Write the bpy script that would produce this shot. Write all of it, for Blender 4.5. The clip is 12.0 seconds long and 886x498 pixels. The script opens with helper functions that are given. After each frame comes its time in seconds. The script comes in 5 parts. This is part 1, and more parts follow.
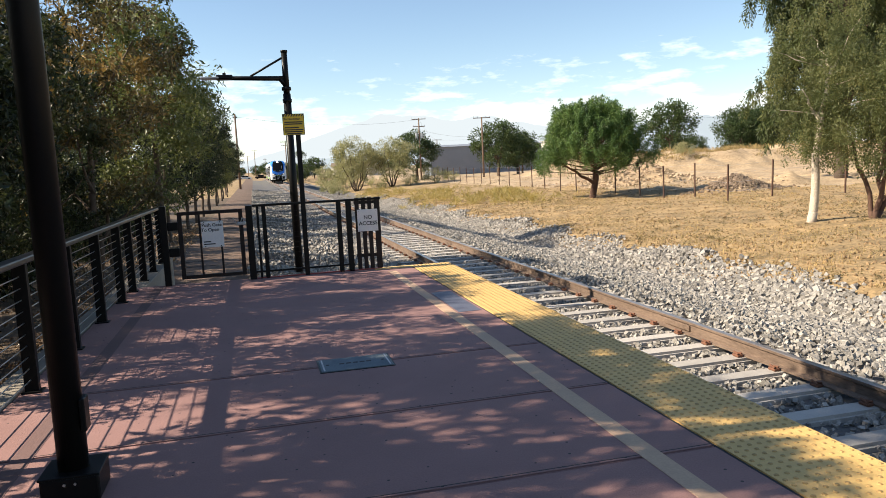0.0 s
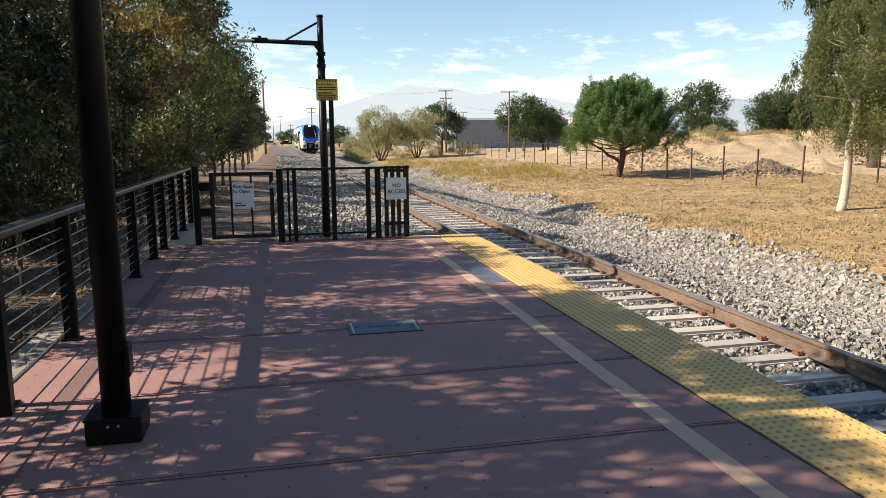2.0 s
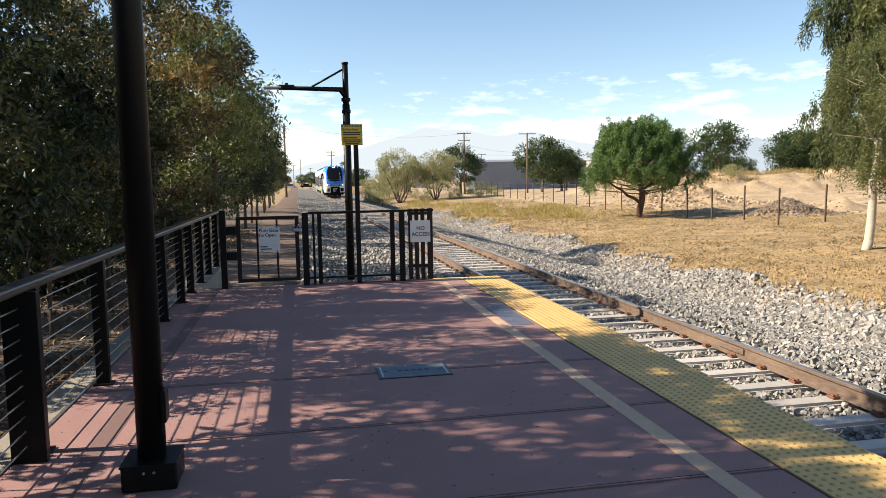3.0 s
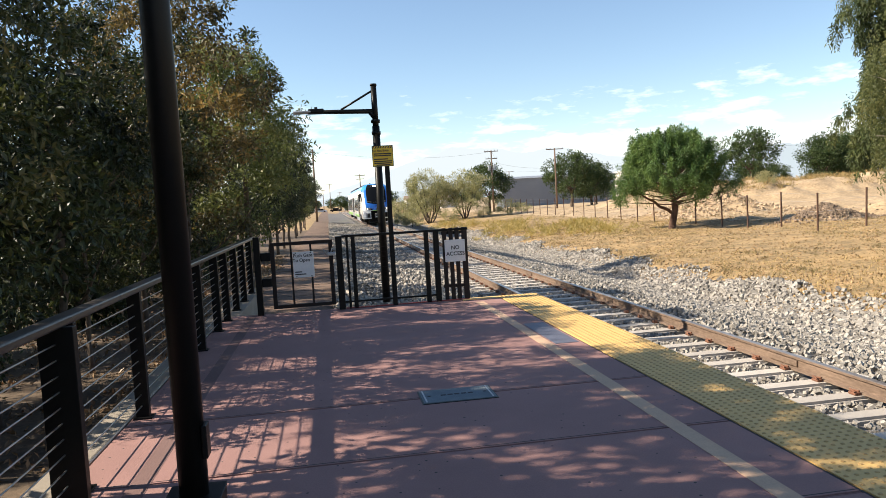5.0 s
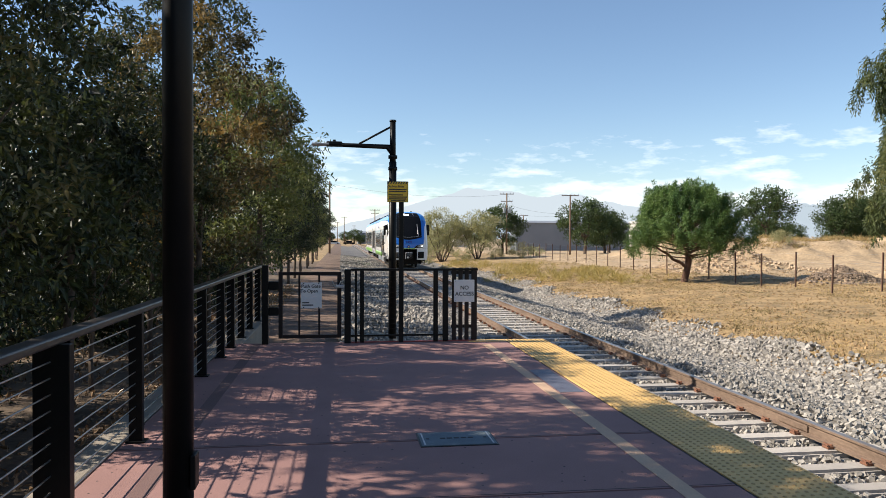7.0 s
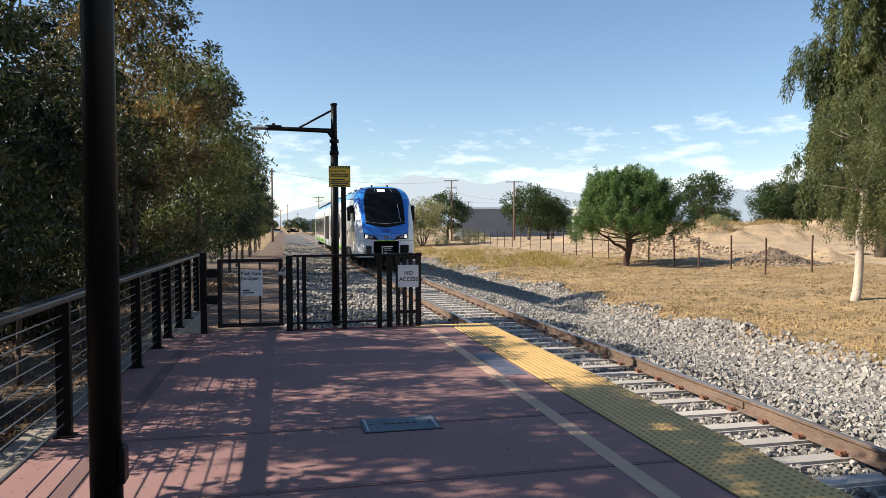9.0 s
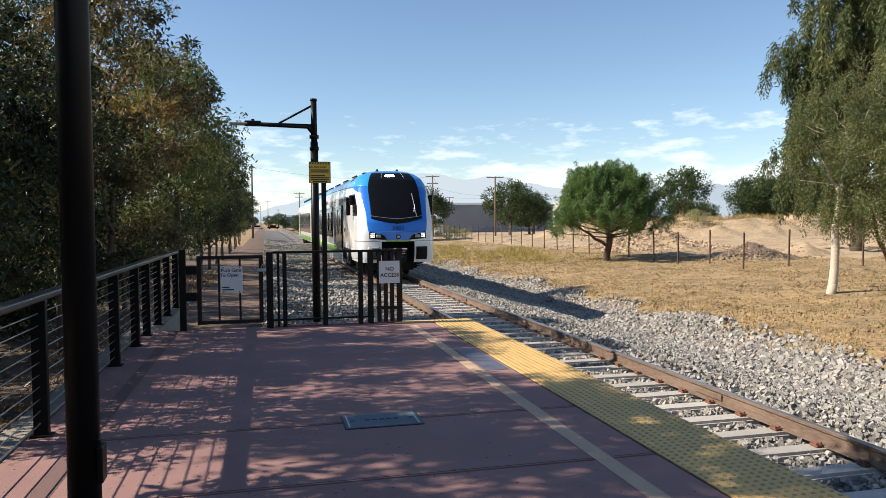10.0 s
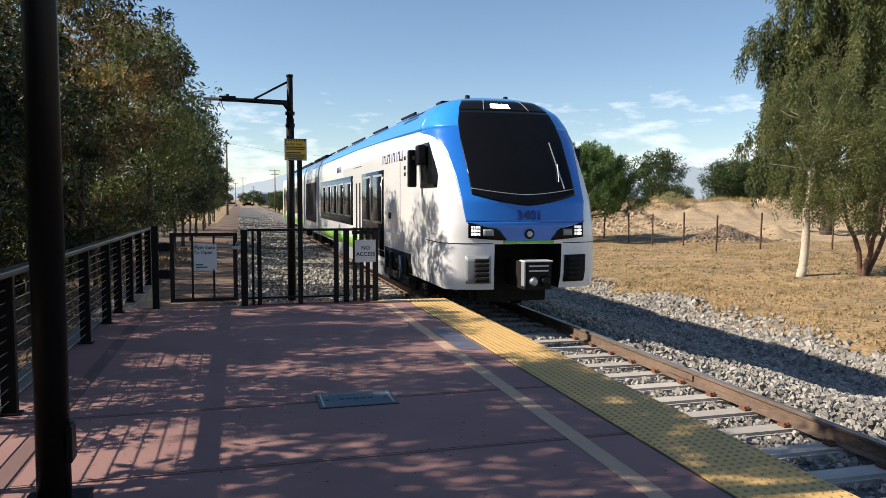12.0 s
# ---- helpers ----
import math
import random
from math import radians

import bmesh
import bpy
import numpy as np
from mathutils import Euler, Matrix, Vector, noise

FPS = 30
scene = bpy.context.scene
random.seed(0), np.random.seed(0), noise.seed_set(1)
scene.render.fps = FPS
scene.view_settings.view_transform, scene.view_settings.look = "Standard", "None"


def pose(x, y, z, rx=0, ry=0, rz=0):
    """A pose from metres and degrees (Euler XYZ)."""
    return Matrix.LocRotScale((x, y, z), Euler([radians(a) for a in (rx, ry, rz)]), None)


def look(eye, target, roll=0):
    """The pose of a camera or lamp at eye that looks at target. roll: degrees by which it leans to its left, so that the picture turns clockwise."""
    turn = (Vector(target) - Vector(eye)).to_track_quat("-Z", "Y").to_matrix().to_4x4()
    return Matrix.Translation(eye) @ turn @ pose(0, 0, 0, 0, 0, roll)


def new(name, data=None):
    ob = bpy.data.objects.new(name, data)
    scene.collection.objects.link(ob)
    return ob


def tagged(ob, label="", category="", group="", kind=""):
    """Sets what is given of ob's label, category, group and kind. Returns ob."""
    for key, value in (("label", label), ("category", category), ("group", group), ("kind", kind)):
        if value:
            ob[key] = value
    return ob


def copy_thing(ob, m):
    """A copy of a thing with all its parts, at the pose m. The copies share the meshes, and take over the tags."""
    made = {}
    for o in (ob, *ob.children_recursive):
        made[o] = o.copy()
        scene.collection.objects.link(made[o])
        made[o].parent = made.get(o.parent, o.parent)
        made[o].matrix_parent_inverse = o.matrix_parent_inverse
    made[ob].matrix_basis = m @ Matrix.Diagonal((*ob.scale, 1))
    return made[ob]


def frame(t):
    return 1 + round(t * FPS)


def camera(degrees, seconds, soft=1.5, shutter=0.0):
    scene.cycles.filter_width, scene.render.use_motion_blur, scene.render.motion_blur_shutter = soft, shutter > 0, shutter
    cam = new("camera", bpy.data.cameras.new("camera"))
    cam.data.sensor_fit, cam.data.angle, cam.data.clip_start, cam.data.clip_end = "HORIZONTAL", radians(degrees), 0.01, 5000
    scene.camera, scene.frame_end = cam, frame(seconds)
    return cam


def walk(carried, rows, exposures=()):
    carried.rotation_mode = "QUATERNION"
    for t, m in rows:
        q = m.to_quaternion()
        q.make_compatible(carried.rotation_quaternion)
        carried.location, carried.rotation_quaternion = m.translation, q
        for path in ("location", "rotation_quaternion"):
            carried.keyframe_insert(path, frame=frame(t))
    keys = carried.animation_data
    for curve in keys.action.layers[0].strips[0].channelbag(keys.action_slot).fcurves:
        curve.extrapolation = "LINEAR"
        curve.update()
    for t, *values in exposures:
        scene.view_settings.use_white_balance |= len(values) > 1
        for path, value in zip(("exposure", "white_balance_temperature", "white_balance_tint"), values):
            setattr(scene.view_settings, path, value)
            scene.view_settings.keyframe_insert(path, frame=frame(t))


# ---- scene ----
cam = camera(61.9, 12.0, soft=0.4)
PATH = [
    (0, (0.178, -0.007, 1.583), (0.661, 1.92, 1.352), -2.8),
    (0.5, (0.017, -0.059, 1.555), (0.505, 1.871, 1.367), -0.9),
    (1, (-0.009, -0.099, 1.556), (0.406, 1.852, 1.408), -1.5),
    (1.5, (0.029, -0.119, 1.518), (0.456, 1.82, 1.275), -1.0),
    (2, (0.074, -0.053, 1.556), (0.499, 1.878, 1.255), -0.5),
    (2.5, (0.046, -0.064, 1.566), (0.42, 1.891, 1.372), -0.3),
    (3, (-0.01, -0.045, 1.576), (0.37, 1.91, 1.386), -1.0),
    (3.2, (-0.037, -0.038, 1.565), (0.291, 1.927, 1.386), -3.2),
    (4.8, (0.018, 0.096, 1.578), (0.255, 2.074, 1.404), -3.6),
    (5, (-0.05, 0.135, 1.565), (0.251, 2.107, 1.43), -3.3),
    (5.5, (-0.035, 0.177, 1.57), (0.296, 2.14, 1.378), -5.1),
    (6, (-0.031, 0.186, 1.571), (0.331, 2.145, 1.388), -4.5),
    (6.5, (-0.049, 0.204, 1.579), (0.229, 2.182, 1.477), -2.1),
    (7, (-0.024, 0.204, 1.564), (0.25, 2.185, 1.535), 0.2),
    (7.2, (-0.033, 0.213, 1.587), (0.245, 2.193, 1.555), 0.0),
    (8.8, (0.02, 0.285, 1.536), (0.389, 2.25, 1.48), -0.5),
    (9, (0.016, 0.279, 1.53), (0.435, 2.233, 1.466), -0.3),
    (9.5, (0.026, 0.285, 1.527), (0.46, 2.234, 1.421), -0.2),
    (10, (0.021, 0.275, 1.53), (0.489, 2.218, 1.454), -0.5),
    (10.5, (0.026, 0.276, 1.521), (0.508, 2.216, 1.46), -0.7),
    (11, (0.041, 0.28, 1.517), (0.541, 2.214, 1.414), 0.1),
    (11.5, (0.064, 0.268, 1.515), (0.645, 2.178, 1.391), -0.7),
    (12, (0.026, 0.296, 1.533), (0.555, 2.22, 1.401), 0.2),
]
EXPOSURES = [(0, 0.97, 6950, 10), (0.5, 0.76, 6650, 10), (1, 0.75, 6650, 10), (1.5, 0.70, 6700, 10), (2, 0.89, 6950, 10), (3, 0.97, 6850, 10), (5, 1.04, 6900, 10), (5.5, 1.04, 6900, 10), (6.2, 0.97, 6800, 10), (7, 0.75, 6550, 10), (9, 0.73, 6500, 10), (10.5, 0.69, 6500, 10), (12, 0.59, 6550, 10)]
walk(cam, [(t, look(eye, target, roll)) for t, eye, target, roll in PATH], EXPOSURES)

# ---- light ----
TO_SUN = Vector((-1.37, 0.17, 1.0)).normalized()
world = bpy.data.worlds.new("sky")
scene.world = world
world.use_nodes = True
wn = world.node_tree
bg = wn.nodes["Background"]
sky = wn.nodes.new("ShaderNodeTexSky")
sky.sky_type = "NISHITA"
sky.sun_disc = False
sky.sun_elevation = math.asin(TO_SUN.z)
sky.sun_rotation = math.atan2(TO_SUN.x, TO_SUN.y)
sky.altitude = 400
sky.air_density, sky.dust_density, sky.ozone_density = 1.0, 0.08, 2.6
wn.links.new(sky.outputs[0], bg.inputs[0])
bg.inputs[1].default_value = 0.093
sun = new("sun", bpy.data.lights.new("sun", "SUN"))
sun.data.energy, sun.data.angle, sun.data.color = 5.0, radians(0.53), (1.0, 0.92, 0.80)
sun.rotation_euler = (-TO_SUN).to_track_quat("-Z", "Y").to_euler()


# ---- materials ----
def nodes_of(name):
    m = bpy.data.materials.new(name)
    m.use_nodes = True
    return m, m.node_tree, m.node_tree.nodes["Principled BSDF"]


def add(nt, kind, **kw):
    n = nt.nodes.new(kind)
    for k, v in kw.items():
        n.inputs[k.replace("_", " ")].default_value = v
    return n


def rgba(c):
    return (c[0], c[1], c[2], 1)


def mat(name, a, b=None, rough=0.7, metal=0.0, scale=6.0, fine=60.0, bump=0.2, spread=0.5, coat=0.0, spec=0.5, stretch=(1, 1, 1)):
    """A surface whose colour runs from a to b over patches and grain, with fine relief."""
    m, nt, p = nodes_of(name)
    b = b or tuple(x * 0.75 for x in a)
    co = nt.nodes.new("ShaderNodeTexCoord")
    mp = nt.nodes.new("ShaderNodeMapping")
    mp.inputs["Scale"].default_value = stretch
    nt.links.new(co.outputs["Object"], mp.inputs[0])
    n1 = add(nt, "ShaderNodeTexNoise", Scale=scale, Detail=6.0, Roughness=0.6)
    n2 = add(nt, "ShaderNodeTexNoise", Scale=fine, Detail=3.0, Roughness=0.7)
    nt.links.new(mp.outputs[0], n1.inputs["Vector"])
    nt.links.new(mp.outputs[0], n2.inputs["Vector"])
    add12 = nt.nodes.new("ShaderNodeMath")
    add12.operation = "ADD"
    nt.links.new(n1.outputs[0], add12.inputs[0])
    nt.links.new(n2.outputs[0], add12.inputs[1])
    ramp = nt.nodes.new("ShaderNodeMapRange")
    ramp.inputs[1].default_value, ramp.inputs[2].default_value = 1 - spread / 2, 1 + spread / 2
    nt.links.new(add12.outputs[0], ramp.inputs[0])
    mix = nt.nodes.new("ShaderNodeMix")
    mix.data_type = "RGBA"
    mix.inputs[6].default_value, mix.inputs[7].default_value = rgba(a), rgba(b)
    nt.links.new(ramp.outputs[0], mix.inputs[0])
    nt.links.new(mix.outputs[2], p.inputs["Base Color"])
    p.inputs["Roughness"].default_value, p.inputs["Metallic"].default_value = rough, metal
    p.inputs["Coat Weight"].default_value = coat
    p.inputs["Specular IOR Level"].default_value = spec
    if bump:
        bp = add(nt, "ShaderNodeBump", Strength=bump, Distance=0.01)
        nt.links.new(n2.outputs[0], bp.inputs["Height"])
        nt.links.new(bp.outputs[0], p.inputs["Normal"])
    return m


def per_piece(m, amount=0.35, island=True):
    """Lets each piece of a material differ in lightness."""
    nt = m.node_tree
    p = nt.nodes["Principled BSDF"]
    old = p.inputs["Base Color"].links[0].from_socket
    src = nt.nodes.new("ShaderNodeNewGeometry" if island else "ShaderNodeObjectInfo")
    r = nt.nodes.new("ShaderNodeMapRange")
    r.inputs[3].default_value, r.inputs[4].default_value = 1 - amount, 1 + amount
    nt.links.new(src.outputs["Random Per Island" if island else "Random"], r.inputs[0])
    v = nt.nodes.new("ShaderNodeHueSaturation")
    nt.links.new(r.outputs[0], v.inputs["Value"])
    nt.links.new(old, v.inputs["Color"])
    nt.links.new(v.outputs[0], p.inputs["Base Color"])
    return m


def leaf_mat(name, colours, glow=0.35, patch=0.6):
    """Foliage: colour by leaf and by patches of the crown, light passing through."""
    m, nt, p = nodes_of(name)
    geo = nt.nodes.new("ShaderNodeNewGeometry")
    co = nt.nodes.new("ShaderNodeTexCoord")
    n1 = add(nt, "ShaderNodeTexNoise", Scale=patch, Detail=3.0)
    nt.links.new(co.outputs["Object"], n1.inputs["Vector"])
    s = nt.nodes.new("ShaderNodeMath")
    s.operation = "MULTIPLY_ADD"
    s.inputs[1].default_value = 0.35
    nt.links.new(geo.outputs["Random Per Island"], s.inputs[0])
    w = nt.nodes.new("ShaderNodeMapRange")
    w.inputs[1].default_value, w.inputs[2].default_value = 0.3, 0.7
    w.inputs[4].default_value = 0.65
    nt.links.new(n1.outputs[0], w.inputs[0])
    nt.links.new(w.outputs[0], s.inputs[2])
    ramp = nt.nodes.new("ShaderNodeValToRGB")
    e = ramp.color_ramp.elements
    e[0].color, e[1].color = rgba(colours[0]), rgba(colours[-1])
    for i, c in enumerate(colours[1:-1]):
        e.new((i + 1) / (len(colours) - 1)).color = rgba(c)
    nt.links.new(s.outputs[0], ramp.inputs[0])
    nt.links.new(ramp.outputs[0], p.inputs["Base Color"])
    p.inputs["Roughness"].default_value = 0.45
    p.inputs["Specular IOR Level"].default_value = 0.35
    # light that has passed a leaf is brighter and yellower than light thrown back
    tr = nt.nodes.new("ShaderNodeBsdfTranslucent")
    hs = nt.nodes.new("ShaderNodeHueSaturation")
    hs.inputs["Hue"].default_value, hs.inputs["Saturation"].default_value, hs.inputs["Value"].default_value = 0.495, 1.05, 1.8
    nt.links.new(ramp.outputs[0], hs.inputs["Color"])
    nt.links.new(hs.outputs[0], tr.inputs[0])
    mx = nt.nodes.new("ShaderNodeMixShader")
    mx.inputs[0].default_value = glow
    nt.links.new(p.outputs[0], mx.inputs[1])
    nt.links.new(tr.outputs[0], mx.inputs[2])
    nt.links.new(mx.outputs[0], nt.nodes["Material Output"].inputs[0])
    return m


def glow_mat(name, colour, strength):
    m, nt, p = nodes_of(name)
    p.inputs["Base Color"].default_value = rgba(colour)
    p.inputs["Emission Color"].default_value = rgba(colour)
    p.inputs["Emission Strength"].default_value = strength
    return m


CONCRETE_RED = mat("red_concrete", (0.345, 0.188, 0.164), (0.235, 0.128, 0.113), rough=0.85, scale=1.3, fine=90, bump=0.25, spread=0.8)
# red concrete with shade mixed into its colour
SHADOW_BAND = mat("shadow_tone_concrete", (0.20, 0.115, 0.10), (0.14, 0.08, 0.072), rough=0.85, scale=1.3, fine=90, bump=0.25, spread=0.8)
CONCRETE = mat("grey_concrete", (0.46, 0.44, 0.41), (0.33, 0.31, 0.29), rough=0.9, scale=3, fine=70, bump=0.3, spread=0.9)


def pitted(m, scale, size, share):
    """Small dark pits and specks in a hard surface."""
    nt = m.node_tree
    p = nt.nodes["Principled BSDF"]
    old = p.inputs["Base Color"].links[0].from_socket
    co = nt.nodes.new("ShaderNodeTexCoord")
    v = add(nt, "ShaderNodeTexVoronoi", Scale=scale)
    nt.links.new(co.outputs["Object"], v.inputs["Vector"])
    near = nt.nodes.new("ShaderNodeMath")
    near.operation = "LESS_THAN"
    near.inputs[1].default_value = size
    nt.links.new(v.outputs["Distance"], near.inputs[0])
    some = nt.nodes.new("ShaderNodeMath")
    some.operation = "LESS_THAN"
    some.inputs[1].default_value = share
    nt.links.new(v.outputs["Color"], some.inputs[0])
    both = nt.nodes.new("ShaderNodeMath")
    both.operation = "MULTIPLY"
    nt.links.new(near.outputs[0], both.inputs[0])
    nt.links.new(some.outputs[0], both.inputs[1])
    mix = nt.nodes.new("ShaderNodeMix")
    mix.data_type = "RGBA"
    mix.inputs[7].default_value = (0.05, 0.035, 0.032, 1)
    nt.links.new(both.outputs[0], mix.inputs[0])
    nt.links.new(old, mix.inputs[6])
    nt.links.new(mix.outputs[2], p.inputs["Base Color"])


pitted(CONCRETE_RED, 13.0, 0.11, 0.42)
CURB = mat("curb_concrete", (0.33, 0.28, 0.22), (0.20, 0.17, 0.135), rough=0.9, scale=3, fine=70, bump=0.3, spread=0.9)
TACTILE = mat("yellow_tactile", (0.78, 0.495, 0.17), (0.58, 0.365, 0.125), rough=0.65, scale=2.0, fine=50, bump=0.15, spread=0.9)
DOME = mat("worn_dome", (0.56, 0.34, 0.115), (0.36, 0.22, 0.08), rough=0.7, scale=2.0, fine=50, bump=0.1)
LINE = mat("cream_line", (0.62, 0.41, 0.26), (0.46, 0.30, 0.20), rough=0.8, scale=4, fine=60, bump=0.1, spread=0.8)
SEAL = mat("joint_sealant", (0.05, 0.045, 0.045), rough=0.9)
BLACK = mat("black_paint", (0.006, 0.006, 0.006), (0.009, 0.0085, 0.008), rough=0.4, scale=8, fine=120, bump=0.05, spec=0.16)
BROWN = mat("dark_brown_paint", (0.022, 0.014, 0.012), (0.014, 0.010, 0.009), rough=0.55, spec=0.25, scale=8, fine=90, bump=0.1)
RAILCAP = mat("worn_rail_cap", (0.06, 0.05, 0.044), (0.018, 0.016, 0.015), rough=0.36, scale=12, fine=80, bump=0.1, stretch=(1, 0.1, 1))
CABLE = mat("steel_cable", (0.55, 0.53, 0.5), rough=0.35, metal=0.9, bump=0)
STEEL = mat("galvanised_steel", (0.5, 0.5, 0.5), (0.35, 0.35, 0.36), rough=0.45, metal=0.8, scale=10, fine=60)
COVER = mat("grey_blue_cover", (0.185, 0.22, 0.235), (0.125, 0.155, 0.17), rough=0.8, spec=0.2, scale=6, fine=120, bump=0.3)
SLATE = mat("slate_inlay", (0.12, 0.13, 0.17), (0.08, 0.08, 0.11), rough=0.6, scale=6, fine=60, bump=0.3)
SIGN_WHITE = mat("white_sign", (0.74, 0.73, 0.72), (0.66, 0.65, 0.65), rough=0.45, scale=4, fine=50, bump=0.02)
SIGN_YELLOW = mat("yellow_sign", (0.80, 0.52, 0.035), (0.70, 0.45, 0.035), rough=0.45, scale=4, fine=50, bump=0.02)
INK = mat("black_ink", (0.03, 0.03, 0.035), rough=0.6, bump=0)
RAIL = mat("rusty_rail", (0.22, 0.15, 0.105), (0.10, 0.065, 0.045), rough=0.75, scale=5, fine=50, bump=0.3, stretch=(1, 0.2, 1))
RAIL_TOP = mat("polished_rail_head", (0.42, 0.36, 0.32), (0.28, 0.22, 0.18), rough=0.32, metal=0.7, scale=8, fine=60, bump=0.03, stretch=(1, 0.05, 1))
CLIP = mat("rusty_clip", (0.20, 0.085, 0.045), (0.12, 0.05, 0.03), rough=0.85)
TIE = mat("concrete_tie", (0.50, 0.45, 0.39), (0.36, 0.32, 0.28), rough=0.9, scale=5, fine=60, bump=0.35, spread=0.9)
STONE = per_piece(mat("ballast_stone", (0.37, 0.335, 0.29), (0.20, 0.18, 0.155), rough=0.9, scale=9, fine=50, bump=0.3), 0.42)
BED = mat("ballast_bed", (0.18, 0.165, 0.15), (0.08, 0.075, 0.07), rough=0.95, scale=4, fine=24, bump=1.0, spread=0.6)
DIRT = mat("dry_dirt", (0.44, 0.29, 0.135), (0.14, 0.098, 0.046), rough=0.95, scale=0.9, fine=7, bump=1.0, spread=0.5)
LITTER = mat("leaf_litter", (0.17, 0.115, 0.07), (0.06, 0.042, 0.028), rough=0.95, scale=2.5, fine=18, bump=1.0, spread=0.6)
PATH_DIRT = mat("path_dirt", (0.24, 0.15, 0.10), (0.06, 0.04, 0.028), rough=0.95, scale=1.2, fine=10, bump=0.8, spread=0.6)
SAND = mat("pale_sand", (0.52, 0.375, 0.225), (0.25, 0.175, 0.10), rough=0.95, scale=0.5, fine=4, bump=1.0, spread=0.6)
GRASS = per_piece(mat("dry_grass", (0.44, 0.29, 0.115), (0.15, 0.13, 0.05), rough=0.8, scale=0.3, fine=4, bump=0), 0.35)
BARK = mat("dark_bark", (0.12, 0.085, 0.06), (0.07, 0.05, 0.035), rough=0.95, scale=5, fine=30, bump=0.8, stretch=(1, 1, 0.25))
BARK_RED = mat("red_brown_bark", (0.13, 0.07, 0.045), (0.075, 0.04, 0.028), rough=0.95, scale=5, fine=30, bump=0.8, stretch=(1, 1, 0.25))
BARK_WHITE = mat("pale_bark", (0.58, 0.49, 0.38), (0.34, 0.27, 0.20), rough=0.8, scale=3, fine=22, bump=0.4, stretch=(1, 1, 0.5))
WOOD = mat("weathered_pole_wood", (0.19, 0.12, 0.08), (0.12, 0.08, 0.055), rough=0.9, scale=5, fine=30, stretch=(1, 1, 0.1))
# lowest tones sit below real foliage, holding the crowns' inner shade in colour
LEAF_HEDGE = leaf_mat("shade_dark_hedge_leaf", [(0.007, 0.0105, 0.0045), (0.016, 0.023, 0.008), (0.055, 0.068, 0.022), (0.22, 0.165, 0.06)], glow=0.22, patch=0.35)
LEAF_LIGHT = leaf_mat("light_green_leaf", [(0.04, 0.055, 0.018), (0.10, 0.12, 0.035), (0.26, 0.25, 0.075)], glow=0.24)
LEAF_BROWN = leaf_mat("browning_leaf", [(0.018, 0.021, 0.008), (0.075, 0.06, 0.021), (0.40, 0.255, 0.08)], glow=0.24)
LEAF_PINE = leaf_mat("pine_needle", [(0.035, 0.075, 0.02), (0.085, 0.15, 0.04), (0.19, 0.265, 0.07)], glow=0.12)
LEAF_WILLOW = leaf_mat("drooping_leaf", [(0.022, 0.036, 0.011), (0.065, 0.085, 0.026), (0.20, 0.20, 0.07)], glow=0.2)
LEAF_OLIVE = leaf_mat("small_olive_leaf", [(0.055, 0.07, 0.024), (0.105, 0.118, 0.042), (0.23, 0.22, 0.085)], glow=0.38)
LEAF_PALO = leaf_mat("pale_scrub_leaf", [(0.17, 0.17, 0.08), (0.26, 0.25, 0.12), (0.38, 0.345, 0.18)])
LEAF_WEED = leaf_mat("field_weed_leaf", [(0.06, 0.055, 0.02), (0.14, 0.11, 0.04), (0.27, 0.19, 0.075)], glow=0.15)
LEAF_STRAW = leaf_mat("yellow_straw", [(0.17, 0.15, 0.04), (0.32, 0.25, 0.075), (0.46, 0.34, 0.12)], glow=0.2)
LEAF_FALLEN = leaf_mat("fallen_leaf", [(0.12, 0.07, 0.035), (0.27, 0.16, 0.08), (0.48, 0.34, 0.2)], glow=0.05)
LEAF_DARK = leaf_mat("dark_tree_leaf", [(0.03, 0.05, 0.018), (0.05, 0.075, 0.025), (0.075, 0.10, 0.035)])
PAINT_WHITE = mat("train_white", (0.80, 0.79, 0.78), (0.76, 0.75, 0.74), rough=0.25, scale=1, fine=20, bump=0.01, coat=0.5)
PAINT_BLUE = mat("train_blue", (0.016, 0.17, 0.62), (0.014, 0.15, 0.56), rough=0.25, scale=1, fine=20, bump=0.01, coat=0.6)
PAINT_SKY = mat("train_light_blue", (0.03, 0.30, 0.80), (0.025, 0.27, 0.74), rough=0.3, scale=1, fine=20, bump=0.01, coat=0.5)
PAINT_GREEN = mat("train_green", (0.24, 0.55, 0.03), (0.2, 0.5, 0.03), rough=0.3, bump=0.01, coat=0.5)
PAINT_GREY = mat("train_grey", (0.30, 0.31, 0.32), (0.24, 0.25, 0.26), rough=0.4, bump=0.02)
NAVY = mat("train_navy", (0.008, 0.022, 0.22), rough=0.4, bump=0)
GLASS = mat("train_dark_glass", (0.006, 0.0065, 0.0075), (0.008, 0.0085, 0.0095), rough=0.10, bump=0, spec=0.14)
UNDER = mat("black_underframe", (0.010, 0.0095, 0.009), (0.020, 0.017, 0.015), rough=0.8, spec=0.2, scale=6, fine=40)
LAMP_ON = glow_mat("train_lamp_lit", (1.0, 0.97, 0.9), 2.2)
LAMP_TOP = glow_mat("train_top_lamp_lit", (1.0, 0.98, 0.94), 7.0)
LAMP_DIM = glow_mat("train_lamp_seen_aside", (0.9, 0.9, 0.86), 0.45)
METAL_WALL = mat("grey_sheet_wall", (0.23, 0.25, 0.28), (0.19, 0.21, 0.24), rough=0.6, scale=0.3, fine=4, bump=0.05)
WALL_PALE = mat("pale_stucco", (0.62, 0.58, 0.52), (0.52, 0.48, 0.43), rough=0.9, scale=0.5, fine=6)
